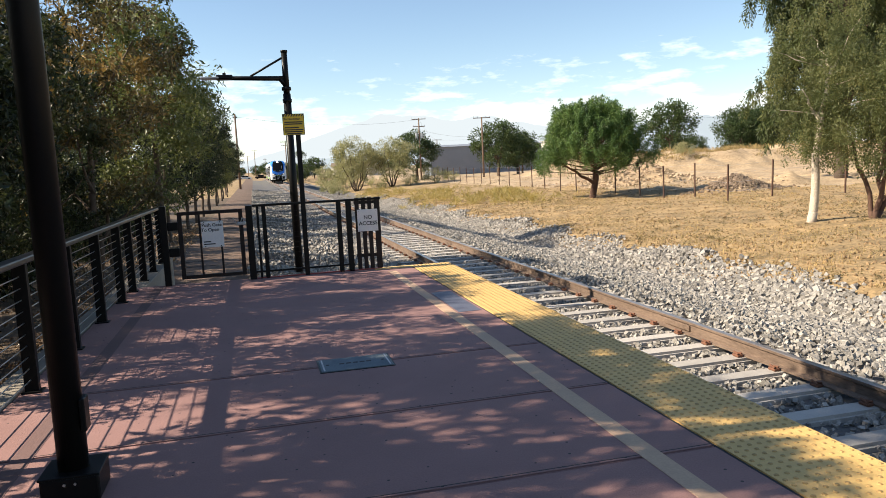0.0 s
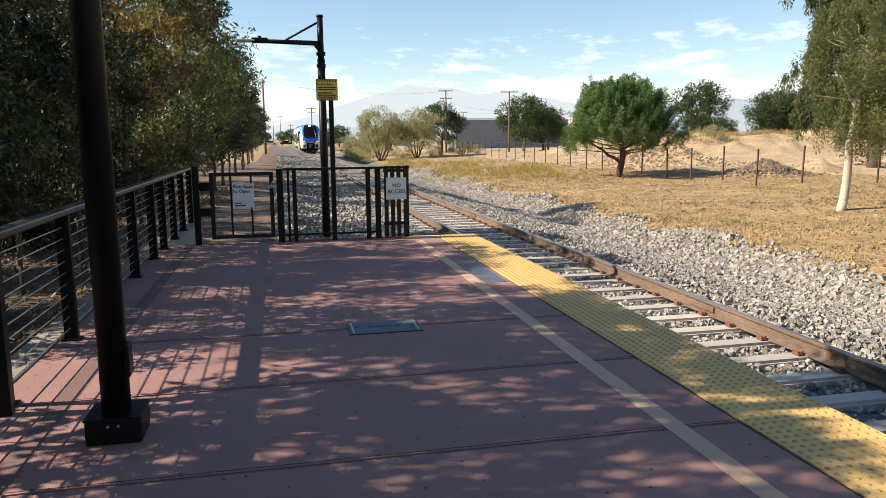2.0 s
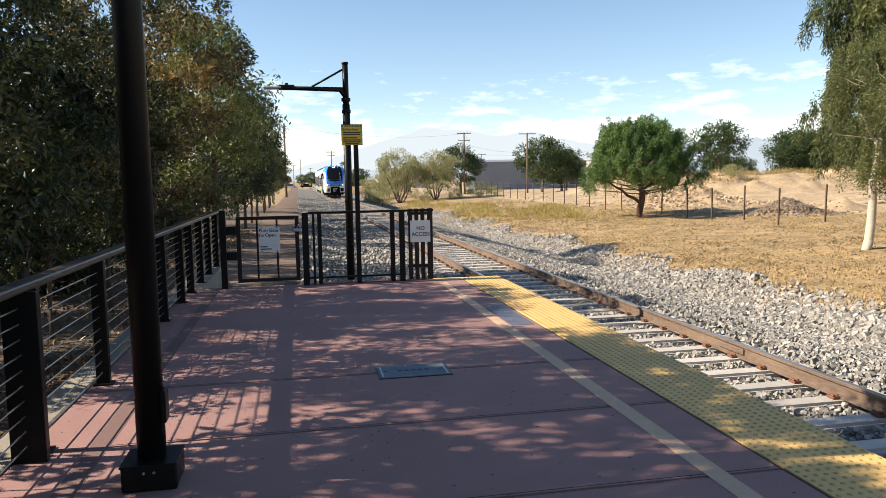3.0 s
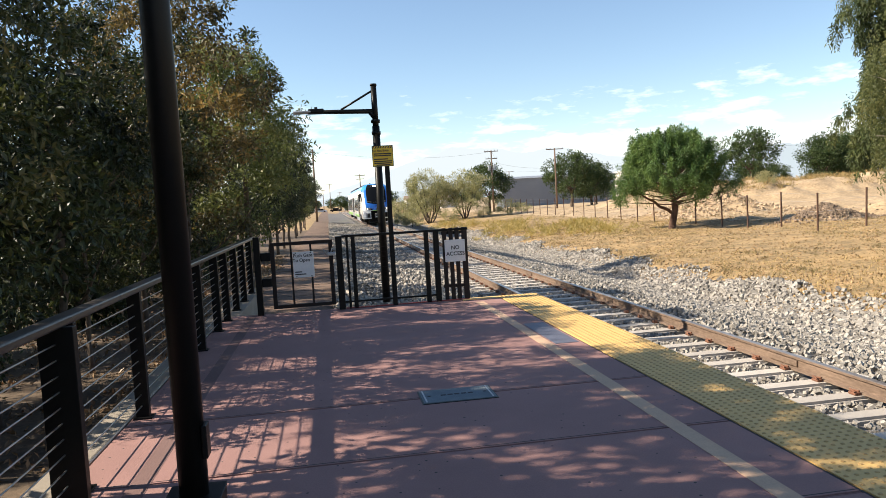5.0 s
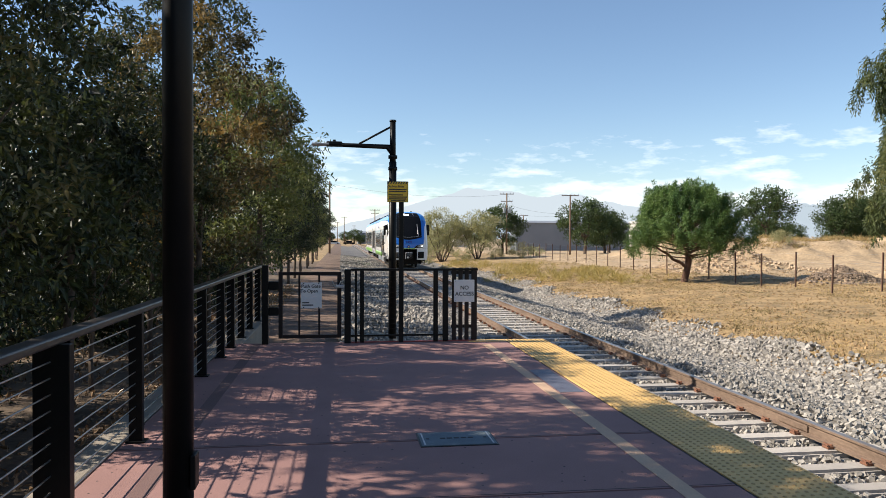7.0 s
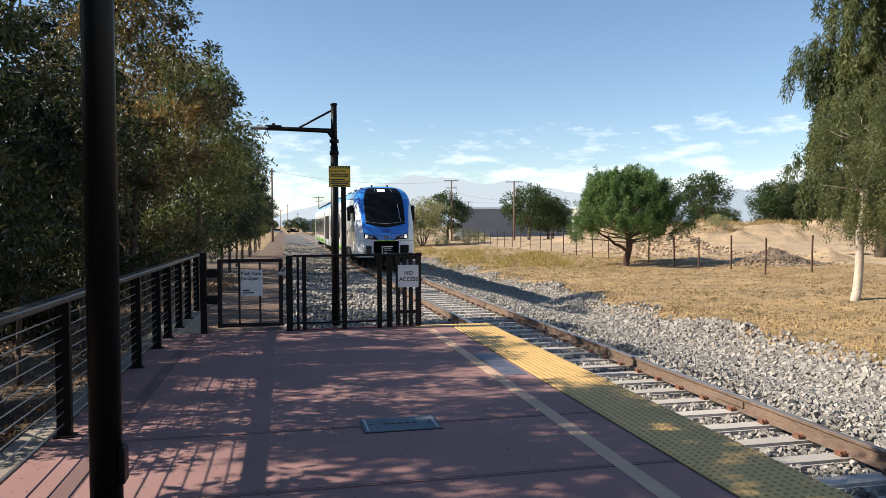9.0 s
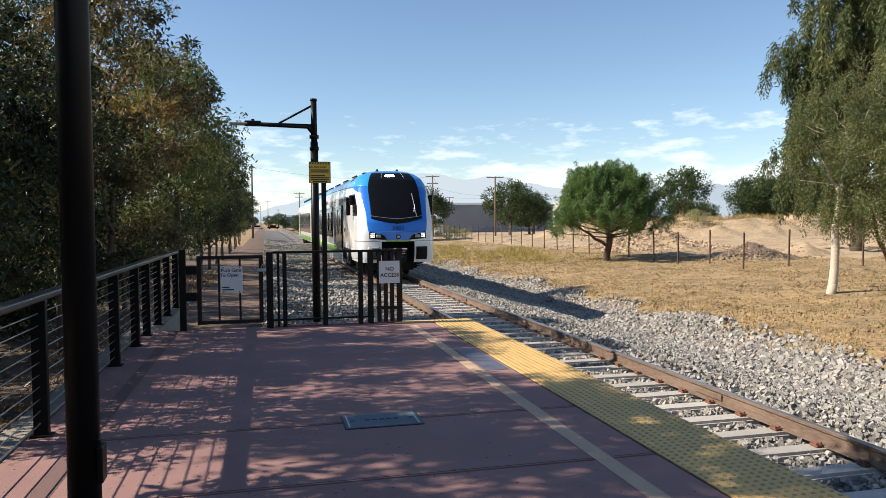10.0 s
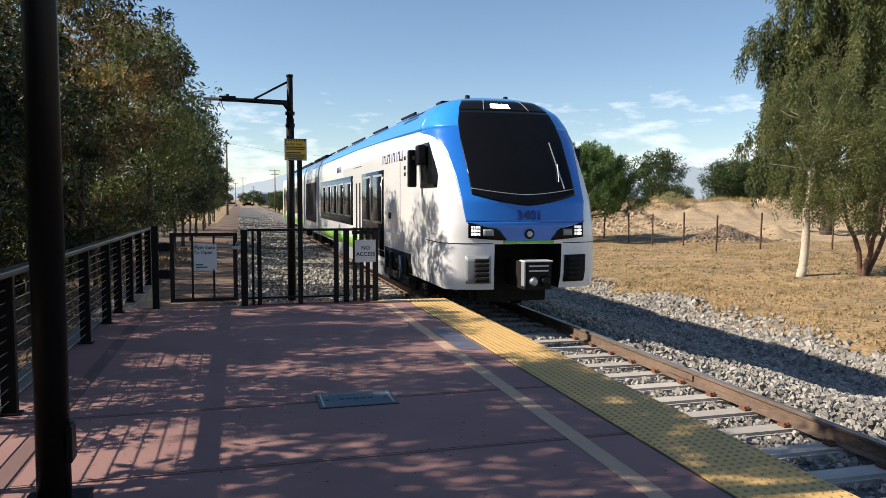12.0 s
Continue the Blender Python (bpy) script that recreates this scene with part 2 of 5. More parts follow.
ROOF_BROWN = mat("brown_roof", (0.24, 0.17, 0.13), (0.17, 0.12, 0.09), rough=0.9, scale=2, fine=12)


# ---- mesh helpers ----
def mesh_of(name, verts, faces, material, smooth=False):
    me = bpy.data.meshes.new(name)
    me.from_pydata([tuple(v) for v in verts], [], [tuple(f) for f in faces])
    me.polygons.foreach_set("use_smooth", [smooth] * len(me.polygons))
    me.materials.append(material)
    me.update()
    return me


def fast_mesh(name, verts, faces, material):
    """A mesh of equal-sided faces from numpy arrays."""
    me = bpy.data.meshes.new(name)
    n, k = faces.shape
    me.vertices.add(len(verts))
    me.vertices.foreach_set("co", np.asarray(verts, np.float32).ravel())
    me.loops.add(n * k)
    me.loops.foreach_set("vertex_index", faces.astype(np.int32).ravel())
    me.polygons.add(n)
    me.polygons.foreach_set("loop_start", np.arange(0, n * k, k, dtype=np.int32))
    me.polygons.foreach_set("loop_total", np.full(n, k, dtype=np.int32))
    me.polygons.foreach_set("use_smooth", np.zeros(n, dtype=bool))
    me.materials.append(material)
    me.update(calc_edges=True)
    return me


def put(name, me, parent=None, m=None, label=""):
    ob = new(name, me)
    if m is not None:
        ob.matrix_basis = m
    if parent:
        ob.parent = parent
    if label:
        ob["label"] = label
    return ob


def part(name, bm, material, parent=None, label="", smooth=False, m=None):
    me = bpy.data.meshes.new(name)
    bmesh.ops.recalc_face_normals(bm, faces=bm.faces)
    bm.to_mesh(me)
    bm.free()
    me.polygons.foreach_set("use_smooth", [smooth] * len(me.polygons))
    me.materials.append(material)
    return put(name, me, parent, m, label)


def box(bm, x0, x1, y0, y1, z0, z1, bevel=0.0):
    r = bmesh.ops.create_cube(bm, size=1, matrix=Matrix.LocRotScale(((x0 + x1) / 2, (y0 + y1) / 2, (z0 + z1) / 2), None, (x1 - x0, y1 - y0, z1 - z0)))
    if bevel:
        es = list({e for v in r["verts"] for e in v.link_edges})
        bmesh.ops.bevel(bm, geom=es, offset=bevel, segments=2, affect="EDGES", profile=0.5)
    return bm


def boxed(*a, **k):
    return box(bmesh.new(), *a, **k)


def tube(bm, p, q, r0, r1=None, sides=12, caps=True):
    p, q = Vector(p), Vector(q)
    d = q - p
    m = Matrix.Translation((p + q) / 2) @ d.to_track_quat("Z", "Y").to_matrix().to_4x4()
    bmesh.ops.create_cone(bm, cap_ends=caps, segments=sides, radius1=r0, radius2=r0 if r1 is None else r1, depth=d.length, matrix=m)
    return bm


def thing(name, x=0, y=0, z=0, label="", category="", group="", kind="", rz=0):
    e = new(name)
    e.empty_display_size = 0.1
    e.matrix_basis = pose(x, y, z, 0, 0, rz)
    return tagged(e, label, category, group, kind)


def letters(text, size, material, parent, m, name="lettering", bold=0.0):
    cu = bpy.data.curves.new(name, "FONT")
    cu.body, cu.size, cu.align_x, cu.align_y, cu.extrude, cu.offset = text, size, "CENTER", "CENTER", 0.001, bold
    tmp = bpy.data.objects.new(name, cu)
    scene.collection.objects.link(tmp)
    me = bpy.data.meshes.new_from_object(tmp.evaluated_get(bpy.context.evaluated_depsgraph_get()))
    bpy.data.objects.remove(tmp)
    me.materials.clear()
    me.materials.append(material)
    return put(name, me, parent, m)


rng = np.random.default_rng(7)


# ---- ground ----
PROFILE_X = [-4000, -12, -2.2, 0.6, 1.8, 3.0, 6.5, 11.9, 12.9, 14.7, 20, 28, 60, 4000]
PROFILE_Z = [-0.9, -0.65, -0.62, -0.74, -0.92, -0.84, -0.84, -2.42, -2.45, -1.85, -1.45, -1.1, -1.0, -1.0]


def bumpy(x, y, s, seed=0.0):
    return noise.noise(Vector((x * s + seed, y * s - seed, seed)))


def ground_z(x, y):
    z = float(np.interp(x, PROFILE_X, PROFILE_Z))
    if x > 13:
        k = min(1, (x - 13) / 4) * (1 if y < 300 else 0)
        z += k * (0.12 * bumpy(x, y, 0.25) + 0.05 * bumpy(x, y, 1.1, 3))
    # the sandy bank behind the field and the loose heaps in front of it
    def hill(cx, cy, rx, ry, h, rough):
        d = ((x - cx) / rx) ** 2 + ((y - cy) / ry) ** 2
        return h * max(0, 1 - d) ** 1.2 * (1 + rough * bumpy(x, y, 0.35, 9) + rough * 0.5 * bumpy(x, y, 1.3, 5)) if d < 1 else 0
    bank = hill(70, 100, 34, 20, 5.0, 0.25) + hill(104, 92, 34, 22, 5.0, 0.25)
    z += min(bank, 2.2 + 0.5 * bumpy(x, y, 0.12, 6)) + min(1, bank) * (0.55 * bumpy(x, y, 0.21, 11) + 0.3 * bumpy(x, y, 0.6, 12))
    z += hill(30.9, 42.0, 3.0, 1.8, 0.62, 0.9) + hill(35.4, 43.6, 3.0, 2.0, 0.55, 0.9) + hill(33, 60, 7, 5, 1.0, 1.0)
    if y > 35 and x > 26:
        k = min(1, (y - 35) / 10, (x - 26) / 3) * (1 if y < 130 else 0)
        z += k * (0.28 * bumpy(x, y, 0.55, 7) + 0.16 * bumpy(x, y, 1.4, 8) + 0.3 * max(0, bumpy(x, y, 0.22, 2)))
    return z


def make_ground():
    xs = np.concatenate([[-4000, -1500, -600, -250, -100, -50, -25], np.arange(-14, 12, 1.0), np.arange(12, 70, 0.5), np.arange(70, 110, 1.0), [113, 118, 124], [140, 200, 400, 900, 2000, 4000]])
    ys = np.concatenate([[-400, -120, -50, -25], np.arange(-12, 20, 1.0), np.arange(20, 60, 0.5), np.arange(60, 120, 1.0), np.arange(120, 300, 12), [350, 500, 800, 1400, 2500, 4500]])
    verts = [(x, y, ground_z(x, y) if y < 500 else -0.95) for y in ys for x in xs]
    w = len(xs)
    faces = [(j * w + i, j * w + i + 1, j * w + w + i + 1, j * w + w + i) for j in range(len(ys) - 1) for i in range(w - 1)]
    me = mesh_of("ground", verts, faces, DIRT, smooth=True)
    me.materials.append(SAND)
    me.materials.append(BED)
    me.materials.append(LITTER)
    me.materials.append(PATH_DIRT)
    for p in me.polygons:
        x, y, _ = p.center
        edge = 14.2 + 0.4 * bumpy(x, y, 0.3)
        if -2.0 <= x <= 0.4 and y < 300:
            p.material_index = 4
        elif 0.4 < x < edge - 0.3 and y < 220:
            p.material_index = 2
        elif x < -2.0 and y < 70 and x > -30:
            p.material_index = 3
        elif x > 26 and y > 40 and x + y * 0.1 > 33:
            p.material_index = 1
    return tagged(put("ground", me), "dry tan dirt field with pale sandy heaps beside the track", "ground", kind="structure")


make_ground()


# ---- platform ----
X_IN, X_OUT, Y_END, Y_BACK = 2.49, 3.11, 11.38, -5.5
JOINTS = [-5.5, -4.2, -2.95, -1.7, -0.4, 0.85, 2.1, 3.36, 4.58, 5.86, 11.38]


def make_platform():
    plat = tagged(part("platform", boxed(-1.72, X_OUT, Y_BACK, Y_END, -1.1, -0.052), CONCRETE), "station platform of red-brown concrete slabs with a yellow edge", "platform", kind="structure")
    for y0, y1 in zip(JOINTS, JOINTS[1:]):
        bm = boxed(-1.66, X_IN - 0.012, y0 + 0.006, y1 - 0.006, -0.05, 0.0)
        top = [e for e in bm.edges if all(v.co.z > -0.01 for v in e.verts)]
        bmesh.ops.bevel(bm, geom=top, offset=0.008, segments=2, affect="EDGES")
        part("slab", bm, CONCRETE_RED, plat)
        # the tooled groove beside each joint
        part("groove", boxed(-1.66, X_IN - 0.02, y0 + 0.030, y0 + 0.036, 0.0, 0.0012), SEAL, plat)
    part("seal_strip", boxed(X_IN - 0.012, X_IN, Y_BACK, Y_END, -0.05, -0.004), SEAL, plat, "black joint sealant")
    part("marking_line", boxed(2.045, 2.165, Y_BACK, 10.9, 0.0, 0.003), LINE, plat, "worn cream safety line")
    part("inlay", boxed(2.19, 2.44, 7.45, 8.75, 0.0, 0.004), SLATE, plat, "slate-blue paving inlay")
    # a shadow line beside the railing, painted on as a thin dark strip
    part("painted_shadow_band", boxed(-1.30, -1.18, Y_BACK, Y_END - 0.1, 0.0, 0.0015), SHADOW_BAND, plat, "dark strip painted as a shadow along the railing")
    part("kerb_wall", boxed(-1.90, -1.46, Y_END + 0.005, 15.2, -0.95, -0.004, bevel=0.012), CURB, plat, "concrete kerb running on past the gate under the railing")
    part("curb", boxed(-1.88, -1.67, Y_BACK, Y_END, -0.9, 0.015, bevel=0.012), CURB, plat, "pale concrete kerb under the railing")
    # truncated-dome panels, built once and shared
    n, pitch = 10, 0.061
    vs, fs = [], []
    for i in range(n):
        for j in range(n):
            cx, cy, k = (i + 0.5) * pitch, (j + 0.5) * pitch, len(vs)
            for r, z in ((0.015, 0.004), (0.0095, 0.0095)):
                vs += [(cx + r * math.cos(a * math.pi / 3), cy + r * math.sin(a * math.pi / 3), z) for a in range(6)]
            fs += [(k + a, k + (a + 1) % 6, k + 6 + (a + 1) % 6, k + 6 + a) for a in range(6)] + [tuple(k + 6 + a for a in range(6))]
    w = n * pitch - 0.002
    k = len(vs)
    vs += [(0, 0, -0.05), (w, 0, -0.05), (w, w, -0.05), (0, w, -0.05), (0, 0, 0.004), (w, 0, 0.004), (w, w, 0.004), (0, w, 0.004)]
    fs += [(k + 4, k + 5, k + 6, k + 7), (k, k + 1, k + 5, k + 4), (k + 1, k + 2, k + 6, k + 5), (k + 2, k + 3, k + 7, k + 6), (k + 3, k, k + 4, k + 7)]
    tact = mesh_of("tactile_panel", vs, fs, TACTILE)
    tact.materials.append(DOME)
    for p in tact.polygons:
        p.material_index = 1 if p.index < n * n * 7 else 0
    y = Y_END - 0.61
    while y > Y_BACK:
        put("tactile_panel", tact, plat, pose(X_IN + 0.003, y, 0))
        y -= 0.61
    part("edge_nosing", boxed(X_OUT - 0.006, X_OUT + 0.012, Y_BACK, Y_END, -0.2, -0.012, bevel=0.004), CONCRETE, plat, "concrete platform nosing")
    part("end_tactile_strip", boxed(1.9, X_IN - 0.014, Y_END - 0.2, Y_END - 0.02, 0.0005, 0.008), TACTILE, plat, "yellow warning strip at the platform's end")


make_platform()


def make_cover():
    c = thing("utility_cover", 0.87, 5.87, 0, "grey-blue rectangular utility cover set in the platform", "utility cover")
    part("frame", boxed(-0.30, 0.30, -0.20, 0.20, 0.0, 0.004, bevel=0.001), BLACK, c, "dark recessed frame")
    part("lid", boxed(-0.288, 0.288, -0.185, 0.185, 0.002, 0.009, bevel=0.003), COVER, c)
    for s in (-1, 1):
        part("lift_slot", boxed(s * 0.225 - 0.012, s * 0.225 + 0.012, -0.012, 0.012, 0.0085, 0.0105), SEAL, c)
        part("end_band", boxed(s * 0.262 - 0.006, s * 0.262 + 0.006, -0.17, 0.17, 0.0085, 0.011), STEEL, c, "pale metal end band")
    for i in range(5):
        part("unread_word", boxed(-0.13 + i * 0.055, -0.09 + i * 0.055, -0.012, 0.016, 0.0085, 0.0105), SEAL, c)


make_cover()


# ---- railing ----
RX = -1.57


def make_railing():
    r = thing("railing", 0, 0, 0, "black metal platform railing with thin steel cables and worn cap rail", "railing")
    ys = [-4.6, -3.1, -1.6, -0.1, 1.5, 3.05, 4.6, 6.1, 7.5, 8.8, 10.1, 11.0, 12.1, 13.2, 14.4]
    post = bmesh.new()
    box(post, -0.05, 0.05, -0.03, 0.03, 0.0, 0.985, bevel=0.004)
    first = part("post", post, BLACK, r, m=pose(RX, ys[0], 0))
    foot = part("foot_plate", boxed(-0.07, 0.075, -0.06, 0.06, 0.0, 0.014, bevel=0.004), BLACK, r, m=pose(RX, ys[0], 0))
    for y in ys[1:]:
        put("post", first.data, r, pose(RX, y, 0))
        put("foot_plate", foot.data, r, pose(RX, y, 0))
    cap = boxed(RX - 0.055, RX + 0.055, ys[0] - 0.3, 14.9, 0.985, 1.035, bevel=0.012)
    part("cap_rail", cap, RAILCAP, r, "worn grey-brown cap rail")
    part("post", boxed(-0.09, 0.10, -0.03, 0.03, 0.0, 0.985, bevel=0.004), BLACK, r, m=pose(RX, 4.44, 0))
    for k in range(10):
        z = 0.10 + k * 0.088
        part("cable", tube(bmesh.new(), (RX, ys[0] - 0.3, z), (RX, 14.9, z), 0.0050, sides=6), CABLE, r, "bare steel cable" if k == 0 else "", smooth=True)


make_railing()


# ---- tall black post near the eye ----
def make_post():
    p = thing("platform_post", -0.815, 3.97, 0, "tall round black steel post on a boxed base", "post")
    part("shaft", tube(bmesh.new(), (0, 0, 0.1), (0, 0, 5.6), 0.073, 0.070, sides=32), BLACK, p, smooth=True)
    bm = boxed(-0.135, 0.14, -0.13, 0.14, 0.0, 0.135, bevel=0.012)
    part("base_box", bm, BLACK, p)
    part("base_lid", boxed(-0.14, 0.145, -0.135, 0.145, 0.130, 0.142, bevel=0.004), BLACK, p)
    for x in (-0.02, 0.03):
        part("screw", tube(bmesh.new(), (x, -0.128, 0.10), (x, -0.136, 0.10), 0.007, sides=8), STEEL, p, "bright screw head")
    part("hand_hole_cover", boxed(0.062, 0.09, -0.05, 0.05, 0.33, 0.50, bevel=0.006), BLACK, p)


make_post()


# ---- gate line at the platform's end ----
GY = 11.29


def make_gate():
    f = thing("gate_fence", 0, GY, 0, "black metal fence with wire mesh closing the platform's end", "fence")
    part("hinge_post", boxed(-1.165, -1.075, -0.06, 0.04, 0, 1.16, bevel=0.006), BLACK, f)
    part("latch_post", boxed(0.03, 0.125, -0.06, 0.04, 0, 1.10, bevel=0.006), BLACK, f)
    for x, w in ((0.20, 0.035), (0.29, 0.06), (1.40, 0.07), (1.55, 0.085)):
        part("upright", boxed(x - w / 2, x + w / 2, -0.02, 0.03, 0.0, 1.08, bevel=0.004), BLACK, f)
    part("top_rail", boxed(0.125, 2.045, -0.03, 0.03, 1.075, 1.11, bevel=0.005), BLACK, f)
    part("bottom_rail", boxed(0.125, 1.6, -0.015, 0.02, 0.09, 0.12, bevel=0.004), BLACK, f)
    for k in range(11):
        z = 0.2 + k * 0.078
        part("mesh_wire", boxed(0.32, 1.37, 0.003, 0.008, z, z + 0.004), BROWN, f)
    for x in (1.68, 1.78, 1.875, 1.99):
        w = 0.062 if x < 1.9 else 0.085
        part("slat", boxed(x - w / 2, x + w / 2, -0.015, 0.015, 0.02, 1.12, bevel=0.004), BROWN, f, "dark brown slat")
    for z in (0.2, 1.02):
        part("slat_rail", boxed(1.64, 2.04, 0.015, 0.04, z, z + 0.05, bevel=0.004), BROWN, f)
    # red line along the foot of the fence
    part("foot_strip", boxed(0.13, 2.02, -0.02, 0.02, 0.004, 0.018), mat("red_strip", (0.35, 0.06, 0.05), rough=0.6), f, "thin red strip along the foot")

    g = thing("swing_gate", -1.0, GY, 0, "closed black metal swing gate with a push-plate sign", "gate")
    for x0, x1 in ((0.07, 0.13), (0.925, 0.985)):
        part("stile", boxed(x0, x1, -0.025, 0.025, 0.08, 1.06, bevel=0.004), BROWN, g)
    for z0, z1 in ((0.08, 0.13), (1.01, 1.06)):
        part("cross_rail", boxed(0.13, 0.925, -0.022, 0.022, z0, z1, bevel=0.004), BROWN, g)
    for x in (0.37, 0.66):
        part("bar", boxed(x - 0.014, x + 0.014, -0.014, 0.014, 0.13, 1.01), BROWN, g)
    for k in range(11):
        z = 0.17 + k * 0.075
        part("mesh_wire", boxed(0.13, 0.925, 0.016, 0.020, z, z + 0.004), BROWN, g)
    for z in (0.42, 0.80):
        part("hinge", boxed(-0.075, 0.07, -0.03, 0.03, z, z + 0.12, bevel=0.01), BLACK, g)
    part("latch", boxed(0.90, 1.03, -0.06, -0.025, 0.82, 0.87, bevel=0.01), STEEL, g, "bright steel latch")
    loop = bmesh.new()
    for i in range(9):
        a, b = i / 9 * math.pi, (i + 1) / 9 * math.pi
        tube(loop, (0.85 + 0.13 * i / 9, -0.05, 0.93 - 0.10 * math.sin(a)), (0.85 + 0.13 * (i + 1) / 9, -0.05, 0.93 - 0.10 * math.sin(b)), 0.008, sides=6)
    part("chain", loop, STEEL, g, "hanging steel chain")

    s = thing("gate_sign", -0.455, GY - 0.034, 0.714, "white sign telling to push the gate open", "sign")
    part("plate", boxed(-0.153, 0.153, -0.004, 0.004, -0.19, 0.19, bevel=0.002), SIGN_WHITE, s)
    face = lambda x, z: pose(x, -0.0055, z, 90, 0, 0)
    letters("Push Gate", 0.068, INK, s, face(-0.005, 0.135), bold=0.0012)
    letters("To Open", 0.068, INK, s, face(-0.03, 0.065), bold=0.0012)
    part("unread_line", boxed(-0.13, -0.03, -0.0062, -0.004, -0.115, -0.098), INK, s)
    part("unread_line", boxed(-0.13, 0.03, -0.0062, -0.004, -0.15, -0.133), INK, s)
    for x in (-0.11, 0.11):
        for z in (-0.175, 0.175):
            part("bolt", tube(bmesh.new(), (x, -0.004, z), (x, -0.010, z), 0.009, sides=8), INK, s)

    n = thing("no_access_sign", 1.833, GY - 0.022, 0.768, "white square no-access sign on the fence slats", "sign")
    part("plate", boxed(-0.157, 0.157, -0.004, 0.004, -0.168, 0.168, bevel=0.002), SIGN_WHITE, n)
    letters("NO", 0.082, INK, n, face(0.005, 0.045), bold=0.0015)
    letters("ACCESS", 0.082, INK, n, face(0.005, -0.048), bold=0.0015)
    for x in (-0.135, 0.135):
        for z in (-0.145, 0.145):
            part("bolt", tube(bmesh.new(), (x, -0.004, z), (x, -0.008, z), 0.006, sides=8), STEEL, n)

    y = thing("warning_sign", 0.875, GY - 0.03, 0, "thin black post carrying a yellow do-not-enter sign", "sign")
    part("post", boxed(-0.035, 0.035, -0.005, 0.055, 0.0, 2.40, bevel=0.005), BLACK, y)
    part("plate", boxed(-0.215, 0.10, -0.016, -0.008, 2.10, 2.412, bevel=0.002), SIGN_YELLOW, y, "yellow plate with black stripes and lines of text")
    for i in range(8):
        bm = bmesh.new()
        x = -0.212 + i * 0.038
        vs = [bm.verts.new(v) for v in ((x, -0.0175, 2.372), (x + 0.018, -0.0175, 2.372), (x + 0.04, -0.0175, 2.41), (x + 0.022, -0.0175, 2.41))]
        bm.faces.new(vs)
        part("stripe", bm, INK, y)
    letters("Do Not Enter", 0.043, INK, y, pose(-0.085, -0.0175, 2.335, 90, 0, 0), bold=0.001)
    for z, a, b in ((2.29, -0.19, 0.075), (2.262, -0.19, 0.07), (2.21, -0.19, 0.02), (2.178, -0.19, 0.08), (2.15, -0.19, 0.07), (2.122, -0.16, 0.05)):
        part("unread_line", boxed(a, b, -0.0182, -0.016, z - 0.008, z + 0.008), INK, y)
    for a, b, c, d in ((-0.215, 0.10, 2.405, 2.412), (-0.215, 0.10, 2.10, 2.107), (-0.215, -0.208, 2.10, 2.412), (0.093, 0.10, 2.10, 2.412)):
        part("border", boxed(a, b, -0.0185, -0.016, c, d), INK, y)


make_gate()


def make_light():
    p = thing("platform_light", 0.775, 11.72, 0, "slim black light pole with a braced arm and flat lamp head", "street lamp")
    part("lower_pole", tube(bmesh.new(), (0, 0, 0), (0, 0, 2.75), 0.062, 0.058, sides=20), BLACK, p, smooth=True)
    part("upper_pole", tube(bmesh.new(), (0, 0, 2.7), (0, 0, 3.38), 0.048, 0.044, sides=20), BLACK, p, smooth=True)
    for z in (2.62, 2.80):
        part("collar", tube(bmesh.new(), (0, 0, z), (0, 0, z + 0.05), 0.07, sides=20), BLACK, p, smooth=True)
    part("cap", tube(bmesh.new(), (0, 0, 3.37), (0, 0, 3.40), 0.054, 0.05, sides=20), BLACK, p, smooth=True)
    part("arm", tube(bmesh.new(), (0, 0, 2.98), (-1.0, -0.02, 3.0), 0.038, 0.030, sides=14), BLACK, p, smooth=True)
    part("elbow", tube(bmesh.new(), (0.0, 0, 2.88), (-0.09, 0, 2.985), 0.045, 0.035, sides=12), BLACK, p, smooth=True)
    part("brace", tube(bmesh.new(), (0, 0, 3.31), (-0.52, -0.01, 3.02), 0.016, sides=10), BLACK, p, smooth=True)
    part("lamp_head", boxed(-1.02, -0.78, -0.11, 0.09, 2.975, 3.04, bevel=0.015), BLACK, p)
    part("lamp_lens", boxed(-1.24, -0.98, -0.12, 0.10, 2.985, 3.012, bevel=0.008), mat("lamp_panel", (0.5, 0.5, 0.48), rough=0.3, bump=0), p, "pale flat lamp panel")
    part("sensor", tube(bmesh.new(), (-0.9, 0, 3.04), (-0.9, 0, 3.075), 0.025, sides=10), BLACK, p)


make_light()

# ---- track ----
CX, ZR, GAUGE = 4.73, -0.59, 1.505


